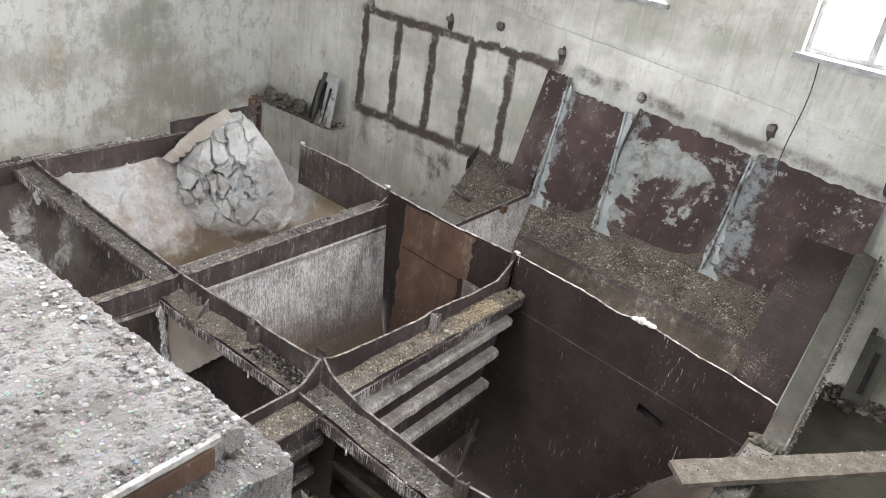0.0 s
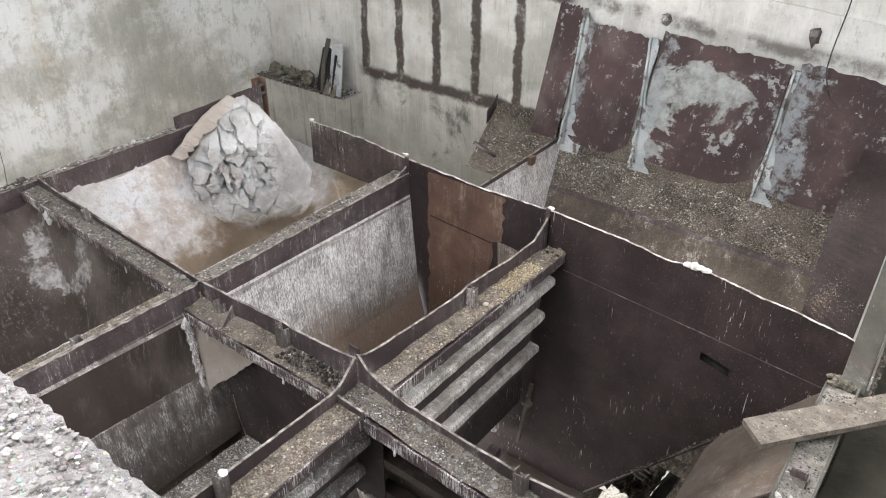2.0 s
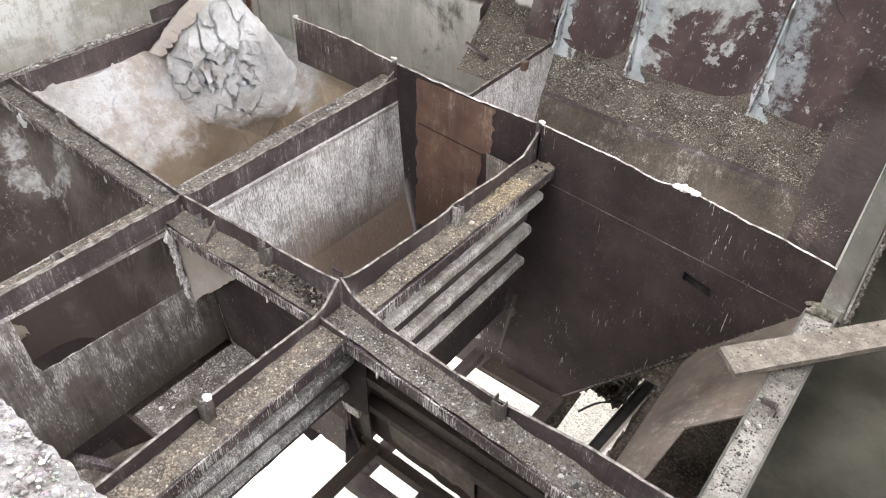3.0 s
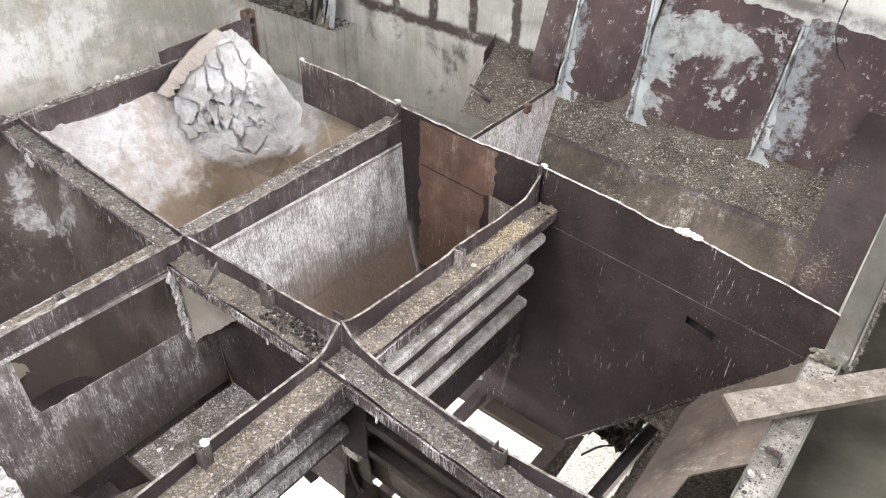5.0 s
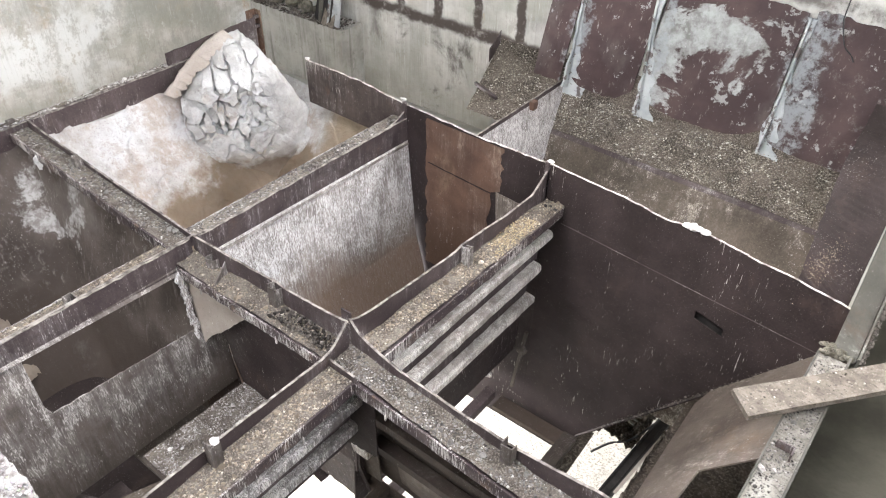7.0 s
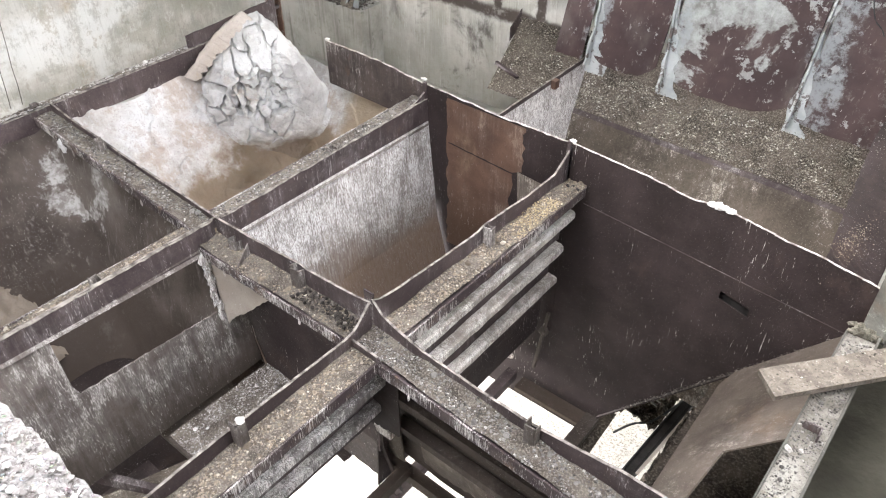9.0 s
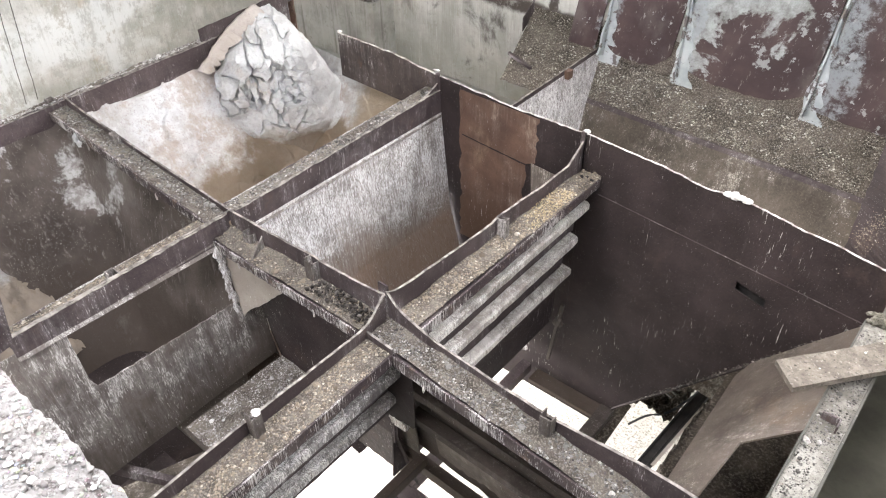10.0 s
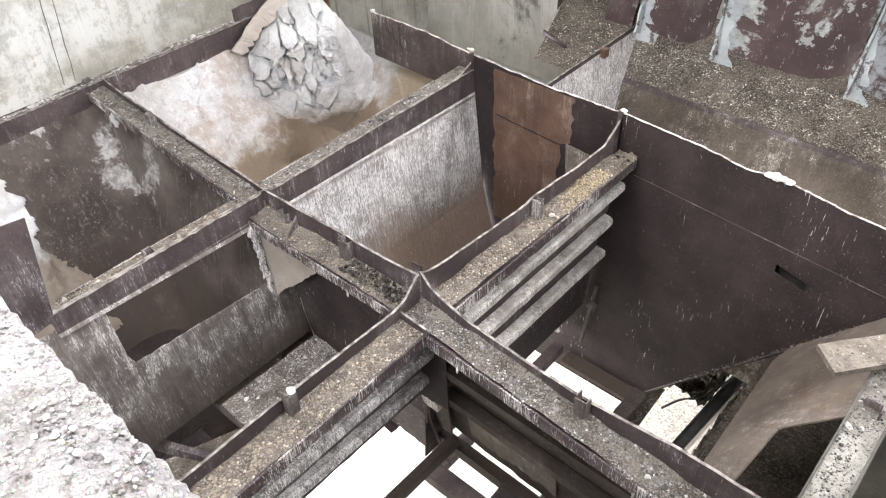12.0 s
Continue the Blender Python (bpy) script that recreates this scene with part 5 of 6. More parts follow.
part("lid", plated([(-4.30, 4.02, -0.445), (-4.12, 4.06, -0.445), (-4.14, 4.20, 0.22), (-4.32, 4.18, 0.20)], 0.02), PAINT_BLUE, ob)
part("flap", plated([(-4.40, 4.02, -0.44), (-4.18, 4.01, -0.445), (-4.20, 4.10, -0.23), (-4.38, 4.12, -0.21)], 0.015), TIMBER, ob)
part("pipe", tube([(-4.48, 4.10, -0.44), (-4.44, 4.12, -0.07), (-4.40, 4.2, 0.24)], 0.03, 8), STEEL_GREY, ob)
ob = thing("rubble", "dark rubble and weeds in the wall corner", "rubble")
bm = bmesh.new()
for k in range(14):
    lump(bm, (-5.65 + 0.075 * k, 4.30 - 0.03 * (k % 4), -0.41 + 0.02 * (k % 3)), (0.09, 0.08, 0.05 + 0.07 * (k % 5 == 1)), k * 2.3, 0.5, 1)
part("lumps", bm, LEAFY, ob)

rp = np.random.default_rng(71)
u, v = rp.random(1100), rp.random(1100)
stones("plinth_dirt", np.stack([XL + 0.05 + 1.62 * u, 4.03 + 0.34 * v ** 1.6, -0.448 + 0.02 * rp.random(1100)], 1), 0.004, 0.035, GRIT, "crumbled dirt along the plinth top", 72)
PT0, PT1 = 1.14, 0.86     # panel top heights at the two ends
panel_foot = (3.92, -0.16)


def panel_z(x):
    return PT0 + (PT1 - PT0) * (x + 1.2) / 3.4


def on_panel(x, s, out=0.0):
    """A point on the leaning wall panels: s 0 at the foot, 1 at the top edge; out is how far it stands proud."""
    zt = panel_z(x)
    return (x, panel_foot[0] + (YB - 0.02 - panel_foot[0]) * s - out * 0.92, panel_foot[1] + (zt - panel_foot[1]) * s + out * 0.35)


PANELS = [(-1.20, -0.90, 0.98, 0.03), (-0.84, -0.14, 0.90, 0.0), (-0.08, 1.10, 0.96, 0.015), (1.16, 2.30, 1.0, 0.0)]
for k, (a, b, hi, bow) in enumerate(PANELS):
    ob = thing("wall_panel", ("narrow brown steel wall panel" if k == 0 else "peeling brown steel wall panel with pale paint patches") + ", leaning on the wall", "wall panel", "panels on the far wall")
    n = 24
    tops = [on_panel(a + (b - a) * i / n, hi + 0.02 * nz(i * 0.6, k) + 0.015 * nz(i * 1.9, k), 0.02) for i in range(n + 1)]
    bots = [on_panel(a + (b - a) * i / n, 0.02 + (0.0, 0.11, 0.13, 0.04)[k] * abs(2 * i / n - 1) ** 3.5 + 0.012 * nz(i * 0.8, k + 5), 0.02) for i in range(n + 1)]
    part("sheet", ribbon(tops, bots, (0, 0.015, -0.004)), PANEL, ob)
for k, (xt, xb, top) in enumerate(((-0.90, -0.80, 0.95), (-0.20, -0.02, 0.90), (1.13, 1.13, 0.93))):
    ob = thing("panel_rib", "pale blue-grey painted flange rib with a flared foot", "rib", "ribs between the panels")
    n = 22
    outer, inner = [], []
    for i in range(n + 1):
        s = top * (1 - i / n)
        x = xb + (xt - xb) * s
        reach = 0.075 + 0.22 * max(0.0, 0.30 - s) + 0.035 * nz(i * 0.5, k)
        outer.append(on_panel(x - 0.01, s, reach))
        inner.append(on_panel(x - 0.01, s, 0.012))
    part("flange", ribbon(outer, inner, (0.02, 0, 0)), PAINT_BLUE, ob)
    e0, e1 = [], []
    n = 44
    for i in range(n + 1):
        s = (top + 0.05) * (1 - i / n) - 0.05
        wide = 0.030 + 0.12 * (i / n) ** 5 + 0.016 * math.sin(i * 0.22 + k)
        x = xb + (xt - xb) * s
        lean = 0.040 - 0.03 * (i / n) ** 3
        e0.append(on_panel(x - wide * (0.5 + 0.5 * nz(i * 0.21, k)), s, lean))
        e1.append(on_panel(x + wide * (1.2 + 0.9 * nz(i * 0.23, k + 3) + 0.12 * nz(i * 1.3, k)), s, lean))
    part("foot", ribbon(e0, e1, (0, 0.02, 0)), PAINT_BLUE, ob, "pale paint run spreading at the foot")

# gravelly ledge and back slope below the panels
ob = thing("bin_ledge", "steel ledge crusted with pale chippings", "steel ledge")
sheet("ledge", lambda u, v: (-0.86 + 2.75 * u, 3.98 - 0.30 * v - 0.10 * u * v, -0.10 - 0.44 * v + 0.012 * nz(u * 30, v * 6) + 0.03 * nz(u * 6, v * 2, 3)), 80, 14, CRUST, ob)
sheet("upper_crust", lambda u, v: on_panel(-0.88 + 2.75 * u, 0.24 * v - 0.01, 0.008 + 0.006 * nz(u * 40, v * 8)), 80, 8, CRUST, ob, "crust behind the panel feet")
rl = np.random.default_rng(41)
uv = rl.random((14000, 2))
keep = np.array([nz(a * 9, b * 2.5, 2) + 0.7 * nz(a * 27, b * 8, 5) > 0.6 * k - 0.30 for (a, b), k in zip(uv, rl.random(14000))])
uv = uv[keep]
stones("ledge_chippings", np.stack([-0.86 + 2.75 * uv[:, 0], 3.975 - 0.282 * uv[:, 1] - 0.094 * uv[:, 0] * uv[:, 1], -0.095 - 0.4136 * uv[:, 1]], 1), 0.003, 0.012, CHIPS, "pale chippings crusted on the ledge", 42)
part("seam", ribbon([(-0.82 + 2.68 * i / 20, 3.68 - 0.10 * i / 20, -0.525) for i in range(21)], [(-0.82 + 2.68 * i / 20, 3.655 - 0.10 * i / 20, -0.56) for i in range(21)], (0, 0.03, 0)), STEEL, ob)
side_plate("brown dusty back slope of the far bin", [((-0.84, 3.66, -0.555), (1.88, 3.56, -0.555)), ((-0.84, 2.6, -2.4), (1.88, 2.6, -2.4))], STEEL_SLOPE, 11.0, (0, 0.012, 0))
side_plate("white-streaked side plate of the far bin", [((-0.86, 2.30, -0.16), (-0.84, 3.97, -0.13)), ((-0.80, 2.30, -1.2), (-0.70, 3.3, -1.2))], STEEL_CHALK, 12.0, (-0.012, 0, 0))
ob = thing("edge_angle", "purple-brown angle along the far bin's side plate", "steel beam")
part("angle", ragged((-0.872, 2.30, -0.115), (-0.852, 3.97, -0.085), 0.09, (0.010, 0, 0), 30, 0.008, 6.1, 0.0, None, 0.01, ob), STEEL, ob)
ob = thing("tilted_plate", "dusty tilted plate crusted with chippings", "steel plate")
sheet("plate", lambda u, v: (-1.80 + 0.92 * u + 0.28 * (1 - v) * (1 - u), 4.22 - 1.0 * (1 - v), -0.02 - 0.34 * (1 - v) + 0.012 * nz(u * 12, v * 12)), 30, 30, CRUST, ob)
uv = rl.random((1500, 2))
stones("plate_chippings", np.stack([-1.80 + 0.92 * uv[:, 0] + 0.28 * (1 - uv[:, 1]) * (1 - uv[:, 0]), 3.22 + uv[:, 1], -0.355 + 0.34 * uv[:, 1]], 1), 0.003, 0.012, CHIPS, "chippings lying on the tilted plate", 43)
part("upstand", plated([(-1.84, 4.24, -0.10), (-1.80, 3.98, -0.20), (-1.80, 3.98, -0.06), (-1.84, 4.24, 0.06)], 0.01), STEEL, ob)
part("crossbar", barred((-1.62, 3.50, -0.20), (-1.30, 3.42, -0.24), 0.03, 0.03), STEEL, ob)
ob = thing("steel_post", "short rusty angle stub on the bin edge", "steel post")
part("stub", boxes(((-0.87, 3.30, -0.18), (-0.80, 3.37, -0.10))), STEEL_RUST, ob)

chute = thing("chute_strip", "inclined dark brown chute plate with tan stains", "steel chute")
n = 30
lft, rgt = [], []
for i in range(n + 1):
    t = i / n
    y = 2.30 + 1.92 * t
    z = -0.13 + 0.06 * t + 0.52 * t * t
    lft.append((1.96 - 0.13 * min(1, t * 1.6) + 0.01 * nz(i * 0.8), y, z))
    rgt.append((2.30 - 0.05 * t, y - 0.03, z - 0.30 * (1 - t) ** 2 - 0.02))
part("plate", ribbon(lft, rgt, (0, 0.006, -0.012)), STEEL_PLAIN, chute)
part("edge_strip", ribbon([lft[-1], rgt[-1]], [tuple(Vector(lft[-1]) - Vector((0, 0.02, 0.02))), tuple(Vector(rgt[-1]) - Vector((0, 0.02, 0.02)))], (0, 0.0, 0.012)), STEEL_GREY, chute)

girder = thing("edge_channel", "grey-green steel channel girder with gravel in its trough", "steel beam")
part("trough", ribbon([(2.27, -2.0, -0.36), (2.27, 1.95, -0.36)], [(2.44, -2.0, -0.36), (2.44, 1.95, -0.36)], (0, 0, -0.012)), TROUGH, girder, "cream-white trough bottom with dark grit")
part("lip", boxes(((2.258, -2.0, -0.56), (2.27, 1.95, -0.34))), STEEL_GREY, girder)
part("outer_lip", boxes(((2.44, -2.0, -0.50), (2.455, 2.05, -0.325))), STEEL_GREY, girder)
up = [(2.33 - 0.08 * t, 2.0 + 2.2 * t, -0.33 + 0.14 * t + 0.66 * t * t) for t in [i / 16 for i in range(17)]]
part("rising_web", ribbon(up, [tuple(Vector(p) + Vector((0.15 + 0.03 * i / 16, 0.01, -0.05))) for i, p in enumerate(up)], (0, 0, -0.02)), STEEL_GREY, girder)
part("rising_lip", ribbon([tuple(Vector(p) + Vector((0.155 + 0.03 * i / 16, 0.0, 0.0))) for i, p in enumerate(up)], [tuple(Vector(p) + Vector((0.155 + 0.03 * i / 16, 0.0, -0.10))) for i, p in enumerate(up)], (0.015, 0, 0)), STEEL_GREY, girder)
part("clip", boxes(((2.30, 1.02, -0.356), (2.40, 1.03, -0.30)), ((2.39, 0.96, -0.356), (2.40, 1.02, -0.30))), STEEL, girder)
ob = thing("dirt", "mossy dirt clump lodged on the girder", "dirt")
bm = bmesh.new()
for k in range(70):
    lump(bm, (2.33 + 0.13 * nz(k * 1.7) + 0.10 * (k % 3) / 3, 2.0 + 0.08 * nz(k * 2.9, 4), -0.345 + 0.04 * nz(k * 3.3, 8)), (0.022, 0.020, 0.018), k * 1.3, 0.9, 1)
part("clump", bm, LEAFY, ob)
rd = np.random.default_rng(21)
td = rd.random(700)
stones("moss_dirt", np.stack([2.50 - 0.055 * td + 0.03 * rd.random(700), 2.0 + 2.2 * td, -0.37 + 0.14 * td + 0.66 * td * td + 0.02 * rd.random(700)], 1), 0.005, 0.022, GRIT, "mossy dirt caked along the rising girder", 22)

ob = thing("wooden_board", "weathered pale board laid across the girder", "board")
c = [Vector((1.965, 1.185, -0.255)), Vector((2.115, 1.04, -0.255)), Vector((3.43, 2.70, -0.28)), Vector((3.37, 2.92, -0.28))]
bm = bmesh.new()
n = 14
top = [[lerp(c[0], c[3], i / n), lerp(c[1], c[2], i / n)] for i in range(n + 1)]
grid = [[bm.verts.new(Vector(p) + Vector((0, 0, 0.006 * nz(i, k * 3)))) for k, p in enumerate(r)] for i, r in enumerate(top)]
low = [[bm.verts.new(Vector(p) - Vector((0, 0, 0.04))) for p in r] for r in top]
for i in range(n):
    bm.faces.new((grid[i][0], grid[i + 1][0], grid[i + 1][1], grid[i][1]))
    bm.faces.new((low[i][0], low[i][1], low[i + 1][1], low[i + 1][0]))
    for k in (0, 1):
        bm.faces.new((grid[i][k], grid[i + 1][k], low[i + 1][k], low[i][k]))
for i in (0, n):
    bm.faces.new((grid[i][0], grid[i][1], low[i][1], low[i][0]))
part("plank", bm, TIMBER, ob)

# sloping tan chute pieces below the girder
def on_slope(x, y):
    return (x, y, -0.62 + 1.33 * (x - 2.28))


ob = thing("chute_plate", "tan sloping chute plate with a cut-out", "steel chute")
part("sheet", plated([on_slope(*p) for p in ((1.64, 0.95), (1.62, 2.12), (1.68, 2.25), (2.26, 2.25), (2.26, 1.15), (1.95, 1.17), (1.90, 0.70), (1.72, 0.45))], 0.012), STEEL_TAN, ob)
part("fold", barred(on_slope(1.95, 2.22), on_slope(1.95, 1.18), 0.02, 0.012), STEEL_TAN, ob)
ob = thing("chute_rail", "dusty ledge where the chute met the plate", "steel beam")
part("angle", barred((0.62, 2.250, -2.80), (2.27, 2.235, -0.64), 0.035, 0.010), STEEL_PLAIN, ob)
rr = np.random.default_rng(12)
tt, ww = rr.random(700) ** 0.7, rr.random(700)
stones("grit", np.stack([0.80 + 1.47 * tt, 2.264 - 0.045 * ww, -2.555 + 1.92 * tt + 0.03 * (1 - ww) * rr.random(700)], 1), 0.003, 0.012, GRIT, "dark grit lodged along the chute ledge", 13)

# ---------------------------------------------------------------- frame under the bins and the lower storey
ob = thing("outlet_framework", "rusty steel frame around the bin outlets", "steel frame")
part("far_ledge", boxes(((-0.25, 2.10, -2.90), (0.62, 2.27, -2.86))), STEEL_BROWN, ob)
part("cross_bar", boxes(((0.50, 0.4, -2.95), (0.64, 2.27, -2.84))), STEEL_DUSTY, ob)
part("west_bar", boxes(((-0.44, 0.4, -2.95), (-0.33, 2.27, -2.84))), STEEL, ob)
part("near_bar", boxes(((-0.44, 0.25, -2.98), (2.2, 0.42, -2.86))), STEEL, ob)
part("dirt_plate", plated([(0.53, 1.87, -2.89), (0.745, 1.90, -2.93), (0.72, 2.50, -2.93), (0.53, 2.44, -2.89)], 0.015), DARK_BED, ob, "dirt-covered plate between the outlets")
part("far_plate", boxes(((-1.5, 2.30, -3.2), (0.62, 2.312, -2.6))), STEEL_PLAIN, ob)

ob = thing("plate_bracket", "dusty bent bracket at the foot of the plate", "bracket")
part("strap", barred((-0.02, 2.20, -1.75), (-0.12, 2.20, -2.55), 0.03, 0.03), STEEL_DUSTY, ob)
part("lug", lump(bmesh.new(), (-0.03, 2.19, -1.98), (0.05, 0.04, 0.05), 3.0, 0.6), STEEL_DUSTY, ob)
part("plug", lump(bmesh.new(), (-0.24, 1.95, -2.25), (0.045, 0.03, 0.045), 6.0, 0.3), RIB_STEEL, ob)
ob = thing("outlet_grid", "rusty bars around the near bin outlets", "steel frame")
part("rail", barred((-0.75, 0.19, -1.86), (2.2, 0.17, -1.90), 0.09, 0.10), STEEL_UMBER, ob)
part("bar", barred((0.05, 0.18, -1.78), (0.02, -2.2, -1.78), 0.075, 0.10), STEEL_UMBER, ob)
part("rust_plate", plated([(-0.15, 0.02, -1.05), (0.14, 0.02, -1.05), (0.05, 0.15, -1.72), (-0.75, 0.18, -1.82), (-0.75, 0.10, -1.35)], 0.012), STEEL_SLOPE, ob)
part("floor_sheet", plated([(0.62, -2.2, -1.92), (2.25, -2.2, -1.92), (2.25, 0.2, -1.92), (0.52, 0.2, -1.92)], 0.012), STEEL, ob)
part("ledge", boxes(((-1.50, -0.92, -1.56), (-1.02, 0.25, -1.52))), STEEL_DUSTY, ob)
part("south_bar", barred((-1.5, -1.42, -1.5), (-0.6, -0.95, -1.62), 0.05, 0.10), STEEL, ob)
part("floor_plate", plated([(-1.40, -1.55, -1.62), (-0.55, -1.2, -1.62), (-0.55, -0.80, -1.62), (-1.15, -0.86, -1.62)], 0.012), STEEL_SLOPE, ob)

tray = thing("cable_tray", "dark perforated steel tray below the bins", "cable tray")
for dx in (-0.055, 0.055):
    part("side_rail", barred((1.10 + dx, 1.75, -3.0), (1.20 + dx, 3.4, -3.0), 0.015, 0.07), DARK, tray)
for k in range(54):
    y = 1.80 + 0.030 * k
    part("rung", boxes(((1.05 + 0.0606 * (y - 1.75), y, -3.03), (1.15 + 0.0606 * (y - 1.75), y + 0.020, -3.015))), DARK, tray)
part("tray_spine", barred((1.103, 1.78, -3.012), (1.20, 3.4, -3.012), 0.05, 0.012), DARK, tray)
ob = thing("loose_strip", "thin yellow-tan strip lying beside the tray", "strip")
part("strip", barred((1.19, 2.05, -2.99), (1.27, 3.0, -2.96), 0.03, 0.01), STEEL_PALE, ob)
wire2 = thing("hanging_cable", "black cable drooping under the bins", "cable")
part("cord", tube([(0.80 + 0.035 * i, 2.30 + 0.07 * i + 0.06 * math.sin(i * 0.7), -2.95 - 0.04 * math.sin(i * 0.35)) for i in range(12)], 0.012), WIRE, wire2)
ob = thing("rubble_ledge", "dark rubble on a ledge beside the outlet", "rubble")
sheet("rubble", lambda u, v: (1.30 + 0.5 * u, 1.3 + 2.2 * v, -2.75 + 0.12 * nz(u * 6, v * 16) + 0.06 * nz(u * 17, v * 40)), 24, 80, DARK_BED, ob, "", False)

ob = thing("rubble_ledge", "dark rubble heaped behind the bin outlet", "rubble")
sheet("rubble", lambda u, v: (0.55 + 0.55 * u, 2.62 + 0.9 * v, -2.98 + 0.10 * nz(u * 6, v * 9, 3) + 0.06 * nz(u * 17, v * 21, 3)), 30, 40, DARK_BED, ob, "", False)
ob = thing("grille", "grey slatted grille leaning behind the outlet", "grille")
part("frame", barred((0.92, 2.80, -2.86), (1.04, 3.25, -2.74), 0.02, 0.02), STEEL, ob)
for k in range(9):
    part("slat", barred((0.84 + 0.014 * k, 2.82 + 0.05 * k, -2.85 + 0.014 * k), (1.00 + 0.014 * k, 2.78 + 0.05 * k, -2.85 + 0.014 * k), 0.018, 0.012), STEEL_GREY, ob)

# ---------------------------------------------------------------- the concrete landing
ob = tagged(new("concrete_slab"), "rough concrete slab edge with exposed pebbles", "slab", "", "structure")


def slab_edge(x, base):
    return base + 0.014 * nz(x * 7, 1) + 0.012 * nz(x * 23, 2) + 0.007 * nz(x * 61, 4)


def slab_mesh(x0, x1, yback, yedge, ztop, thick, seed):
    nx, ny = int(60 * (x1 - x0)) + 60, 110
    bm = bmesh.new()
    up, dn = [], []
    for i in range(nx + 1):
        x = x0 + (x1 - x0) * i / nx
        rowu, rowd = [], []
        for j in range(ny + 1):
            v = j / ny
            y = yback + (slab_edge(x + seed, yedge) - yback) * v
            xe = x + (0.012 * nz(y * 9, seed) if i == nx else 0)
            edge = 0.012 * max(0, 1 - (1 - v) * 14) + 0.012 * max(0, 1 - (1 - i / nx) * 14)
            pit = 0.006 * nz(x * 12, y * 12, seed) + 0.005 * nz(x * 40, y * 40, seed) + 0.004 * nz(x * 90, y * 90, seed) - 0.010 * max(0.0, nz(x * 17, y * 17, seed + 6) - 0.25)
            rowu.append(bm.verts.new((xe, y, ztop + pit - edge)))
            rowd.append(bm.verts.new((xe, y, ztop - thick)))
        up.append(rowu)
        dn.append(rowd)
    for i in range(nx):
        for j in range(ny):
            bm.faces.new((up[i][j], up[i + 1][j], up[i + 1][j + 1], up[i][j + 1]))
    for i in range(nx):
        bm.faces.new((up[i][ny], up[i + 1][ny], dn[i + 1][ny], dn[i][ny]))
        bm.faces.new((up[i][0], dn[i][0], dn[i + 1][0], up[i + 1][0]))
        bm.faces.new((dn[i][0], dn[i][ny], dn[i + 1][ny], dn[i + 1][0]))
    for j in range(ny):
        bm.faces.new((up[nx][j], up[nx][j + 1], dn[nx][j + 1], dn[nx][j]))
        bm.faces.new((up[0][j], dn[0][j], dn[0][j + 1], up[0][j + 1]))
    return bm


part("upper_layer", slab_mesh(1.12, 1.815, -3.6, -2.115, 1.86, 0.075, 1.0), CONCRETE, ob)
part("side_layer", slab_mesh(-2.6, 1.10, -3.6, -2.135, 1.805, 0.03, 8.0), CONCRETE, ob)
part("lower_layer", slab_mesh(-2.6, 1.898, -3.6, -2.060, 1.79, 0.16, 5.0), CONCRETE, ob)
part("edge_angle", boxes(((1.819, -3.6, 1.794), (1.831, -2.20, 1.842))), STEEL_RUST, ob, "rusty brown steel edge angle")
part("paint_strip", ribbon([(1.822, -3.6 + 1.42 * i / 30, 1.856 - 0.002 * nz(i * 0.8)) for i in range(31)], [(1.822, -3.6 + 1.42 * i / 30, 1.842 + 0.003 * nz(i * 0.9, 4)) for i in range(31)], (-0.012, 0, 0)), WHITE_LUMP, ob, "strip of white mortar over the angle")
sp = np.random.default_rng(3)
pts = np.stack([1.135 + 0.68 * sp.random(3600), -2.98 + 0.86 * sp.random(3600), 1.8555 + 0.003 * sp.random(3600)], 1)
stones("slab_pebbles", pts, 0.002, 0.010, PEBBLE, "pale pebbles bedded in the concrete slab", 4, 0.38, True)
pts = np.stack([-0.2 + 2.09 * sp.random(900), -2.14 + 0.070 * sp.random(900), 1.7845 + 0.003 * sp.random(900)], 1)
stones("slab_pebbles", pts, 0.002, 0.009, PEBBLE, "pale pebbles bedded in the broken slab edge", 6, 0.4, True)
ob = thing("upright_plate", "dark purple-brown steel plate standing at the beam end", "steel plate")
part("sheet", plated([(XM + 0.028, -2.3, -0.20), (XM + 0.028, -1.60, -0.09), (XM + 0.028, -1.49, 0.61), (XM + 0.028, -2.3, 0.72)], 0.012), STEEL, ob)

# ---------------------------------------------------------------- more gravel
trough_fill((2.275, -1.9, -0.36), (2.275, 1.9, -0.36), (1, 0, 0), 0.16, 0.003, 9.0, 3200, GRAVEL, "dark grit scattered in the channel girder", 0.002, 0.010, False)
trough_fill((-1.34, -0.90, -1.52), (-1.34, 0.03, -1.52), (1, 0, 0), 0.30, 0.04, 10.0, 7500, PEBBLE, "grey-white gravel on the bin ledge", 0.002, 0.009)
rl = np.random.default_rng(8)
u, v = rl.random(2000), rl.random(2000)
stones("chippings", np.stack([-0.84 + 2.7 * u, 3.975 - 0.30 * v - 0.10 * u * v, -0.10 - 0.44 * v], 1), 0.003, 0.010, GRAVEL, "pale chippings stuck on the bin ledge", 9)

# ---------------------------------------------------------------- small things on the walls
wire = thing("hanging_cable", "thin dark cable hanging from the window sill", "cable")
pts = [(1.385 + 0.02 * math.sin(t * 5), YB - 0.06 - 0.05 * t, 1.86 - 0.92 * t) for t in [i / 12 for i in range(13)]]
pts += [(1.37 + 0.22 * t, YB - 0.12 - 0.04 * t, 0.93 - 0.42 * t - 0.05 * math.sin(t * 6)) for t in [i / 10 for i in range(1, 11)]]
part("cord", tube(pts, 0.006), WIRE, wire)
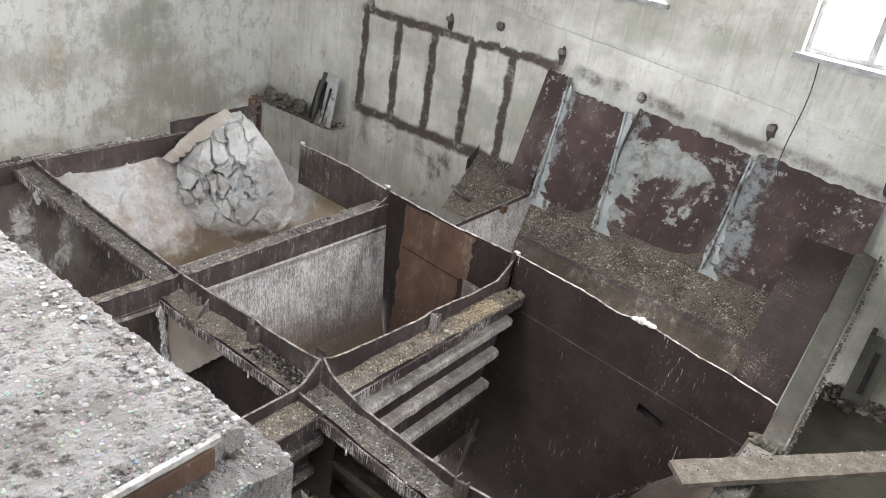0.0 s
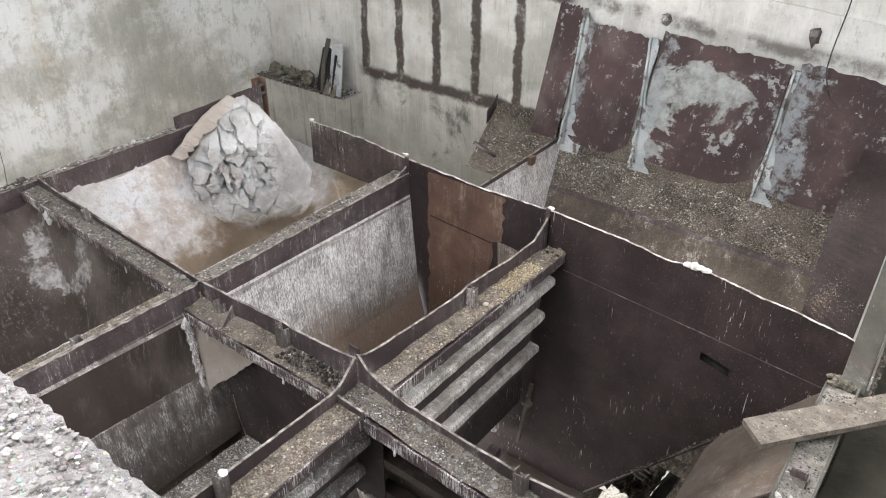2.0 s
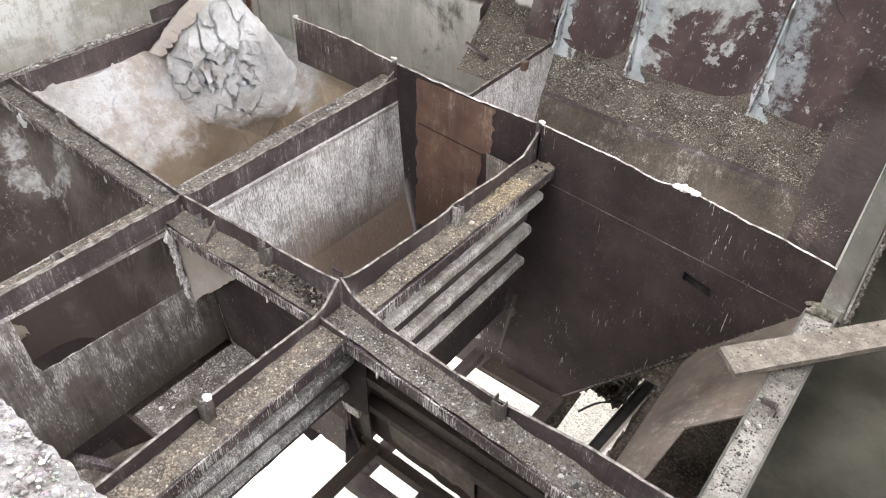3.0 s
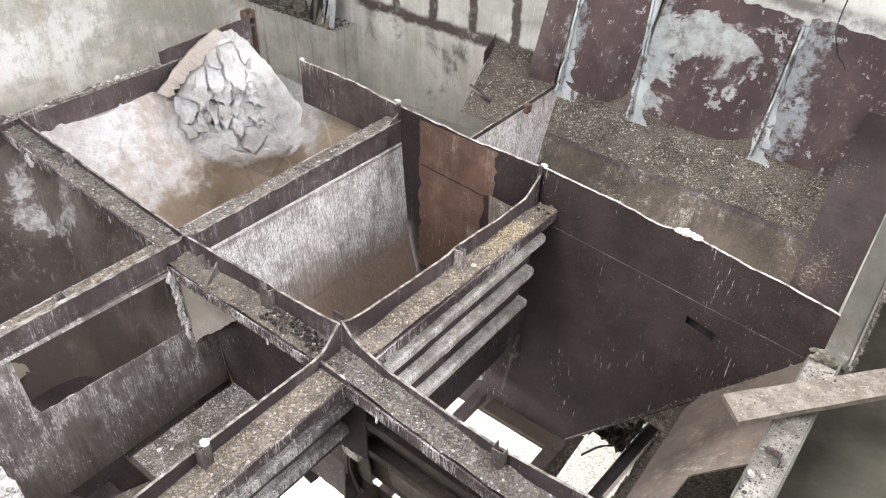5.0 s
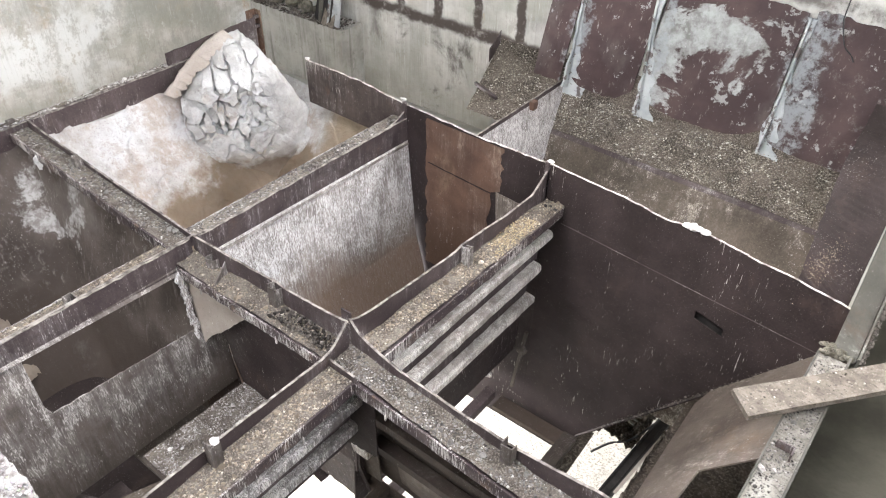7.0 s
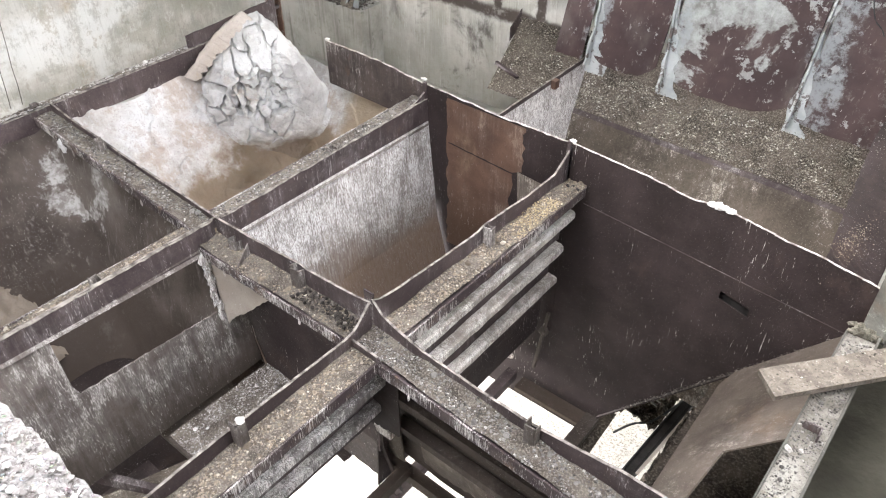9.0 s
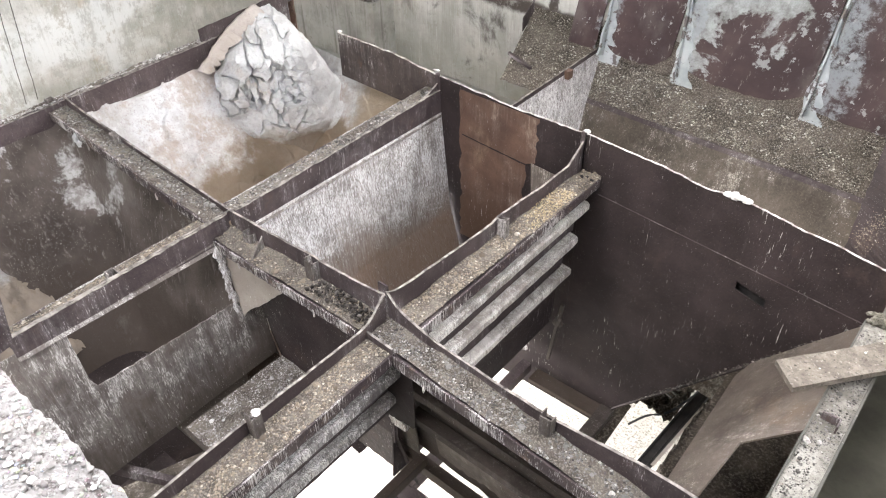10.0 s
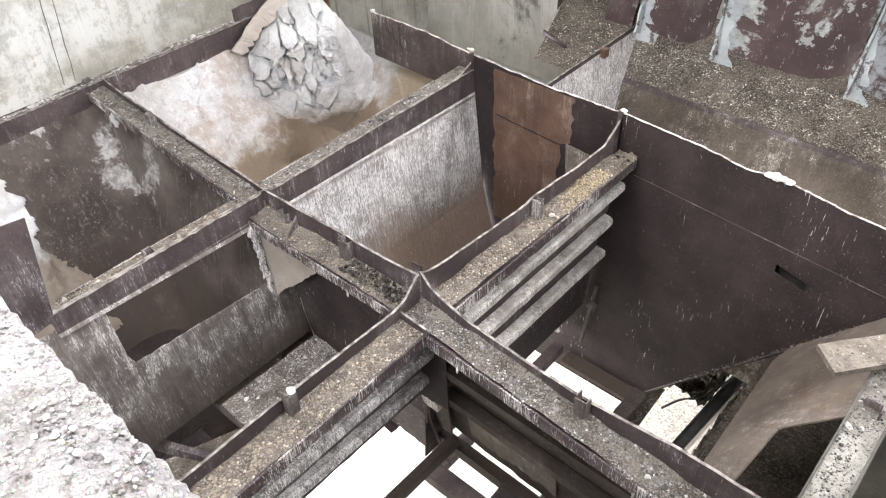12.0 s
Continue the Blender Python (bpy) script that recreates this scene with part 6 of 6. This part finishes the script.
for x, z, h in ((-3.88, 1.25, 0.16), (-2.62, 1.33, 0.20), (-1.92, 1.42, 0.10), (-1.09, 1.33, 0.20), (-0.10, 1.13, 0.12), (1.19, 1.20, 0.16), (-4.40, 1.42, 0.22)):
    ob = thing("wall_bracket", "rusted bracket stub broken out of the plaster", "bracket", "brackets on the far wall")
    part("plug", lump(bmesh.new(), (x, YB - 0.01, z - h * 0.2), (0.045, 0.03, h * 0.5), x, 0.6), STEEL, ob)
    part("stub", boxes(((x - 0.03, YB - 0.07, z - 0.02), (x + 0.03, YB - 0.004, z + 0.03))), STEEL_DUSTY, ob)
for x, z in ((-2.22, 1.19), (-1.86, 1.21), (-1.63, 1.22)):
    ob = thing("plaster_rosette", "pale round plaster plug in the tar line", "plaster plug", "plugs in the tar line")
    part("plug", lump(bmesh.new(), (x, YB - 0.005, z), (0.035, 0.02, 0.035), x), PLASTER, ob)
ob = thing("wall_lamp", "round dusty tan wall lamp fitting", "lamp")
part("body", lump(bmesh.new(), (0.52, YB - 0.06, 2.36), (0.11, 0.07, 0.10), 2.0, 0.7), STEEL_PALE, ob)
part("pipe", tube([(0.50, YB - 0.02, 2.44), (0.49, YB - 0.02, 3.2)], 0.015), STEEL_GREY, ob)
ob = thing("cable_tray", "dark ribbed steel strip on the wall", "cable tray")
part("strip", boxes(((-2.17, YB - 0.04, 1.78), (-2.09, YB - 0.003, 3.4))), STEEL, ob)
for k in range(14):
    part("rung", boxes(((-2.175, YB - 0.052, 1.80 + 0.11 * k), (-2.085, YB - 0.041, 1.82 + 0.11 * k))), STEEL_GREY, ob)
ob = thing("switch_box", "small dark box in the wall corner", "switch box")
part("box", boxes(((-5.45, YB - 0.09, 1.36), (-5.27, YB - 0.003, 1.62))), DARK, ob)
ob = thing("wall_post", "grey steel post with a dark slot on the wall ledge", "steel post")
part("post", boxes(((2.62, 4.22, -1.0), (2.66, YB - 0.003, -0.25)), ((2.66, 4.22, -1.0), (2.84, 4.24, -0.25))), STEEL_GREY, ob)
# no real hole: a dark strip on the face stands for the slot's shade
part("slot", boxes(((2.72, 4.213, -0.85), (2.77, 4.219, -0.4))), DARK, ob)
ledge = tagged(part("ledge", boxes(((2.46, YF, -1.25), (XR, YB, -1.0))), FLOORC), "grey concrete ledge with dirt, darkened for shade", "ledge", "", "structure")

rw = np.random.default_rng(61)
u, v = rw.random(900), rw.random(900)
stones("wall_rubble", np.stack([2.5 + 1.45 * u, 4.36 - 0.20 * v * (0.4 + rw.random(900)), -0.995 + 0.05 * (1 - v)], 1), 0.006, 0.05, GRIT, "crumbled dark mortar along the wall foot", 62)
u, v = rw.normal(0, 1, 500), rw.normal(0, 1, 500)
yy = 2.56 + 0.16 * u
tt = (yy - 2.30) / 1.92
stones("stain_crumbs", np.stack([2.03 + 0.035 * v + 0.03 * u, yy, -0.13 + 0.06 * tt + 0.52 * tt * tt - 0.04 - 0.03 * v], 1), 0.002, 0.006, GRAVEL_TAN, "tan crumbs stuck on the chute plate", 63)
ry = np.random.default_rng(31)
u, v = ry.random(900), ry.random(900)
stones("yellow_chips", np.stack([0.02 + 0.15 * v, 1.30 + 0.62 * u, -0.285 + 0.045 * np.sin(np.pi * u) * (1 - 0.6 * v) + 0.01 * ry.random(900)], 1), 0.003, 0.009, YELLOW, "yellowish chips heaped in the beam trough", 32)
for k in range(3):
    ob = thing("bolt_head", "dark bolt lump on the beam flange", "bolt", "bolts on the flange")
    part("head", lump(bmesh.new(), (0.05 + 0.045 * k, 2.17 + 0.02 * (k % 2), -0.30), (0.018, 0.018, 0.016), k * 2.0, 0.3, 2), DARK, ob)
for k, (ya, yb) in enumerate(((0.70, 0.49), (0.58, 0.36))):
    ob = thing("wall_cable", "thin grey cable hanging down the wall", "cable", "cables on the wall")
    part("cord", tube([(XL + 0.012, ya + (yb - ya) * i / 10 + 0.01 * nz(i, k), 1.3 - 2.1 * i / 10) for i in range(11)], 0.004), STEEL_GREY, ob)
ob = thing("wall_shelf", "pale concrete lintel bar standing out of the wall", "wall ledge")
part("bar", ribbon([(2.52 + 1.4 * i / 16, YB - 0.14, 1.21 - 0.15 * i / 16 + 0.006 * nz(i * 1.1)) for i in range(17)], [(2.52 + 1.4 * i / 16, YB - 0.15, 1.15 - 0.15 * i / 16 + 0.008 * nz(i * 0.9, 3)) for i in range(17)], (0, 0.137, 0)), PLASTER, ob)
part("underside", boxes(((2.56, YB - 0.11, 1.00), (3.9, YB - 0.003, 1.04))), STEEL_UMBER, ob, "dark soffit strip")
ob = thing("junction_box", "broken dark junction box hanging on the wall", "junction box")
part("body", plated([(2.76, YB - 0.12, 0.82), (3.02, YB - 0.10, 0.79), (3.00, YB - 0.12, 1.00), (2.78, YB - 0.14, 1.02)], 0.09), STEEL_UMBER, ob)
part("lid", plated([(2.84, YB - 0.20, 0.86), (2.97, YB - 0.16, 0.84), (2.96, YB - 0.15, 0.97), (2.85, YB - 0.16, 0.99)], 0.012), STEEL_PALE, ob, "pale loose lid")
ob = thing("wall_bracket", "rusted bracket stub broken out of the plaster", "bracket", "brackets on the far wall")
part("plug", lump(bmesh.new(), (2.55, YB - 0.01, 0.93), (0.07, 0.03, 0.04), 4.4, 0.6), STEEL, ob)
ob = thing("wall_bracket", "rusted bracket stub broken out of the plaster", "bracket", "brackets on the far wall")
part("plug", lump(bmesh.new(), (2.28, YB - 0.01, 1.05), (0.05, 0.03, 0.14), 5.4, 0.7), STEEL, ob)
rq = np.random.default_rng(91)
u, v = rq.random(420), rq.random(420)
stones("chute_dirt", np.stack([1.66 + 0.58 * u, 1.22 + 0.98 * v, -0.62 + 1.33 * (1.66 + 0.58 * u - 2.28) + 0.004], 1), 0.002, 0.009, GRIT, "dark crumbs scattered on the chute plate", 92)
u, v = rq.random(320), rq.random(320)
stones("board_grit", np.stack([2.03 + 1.33 * u + 0.13 * (v - 0.5), 1.12 + 1.66 * u - 0.12 * (v - 0.5), -0.249 - 0.025 * u], 1), 0.002, 0.010, CHIPS, "pale grit stuck on the weathered board", 93)
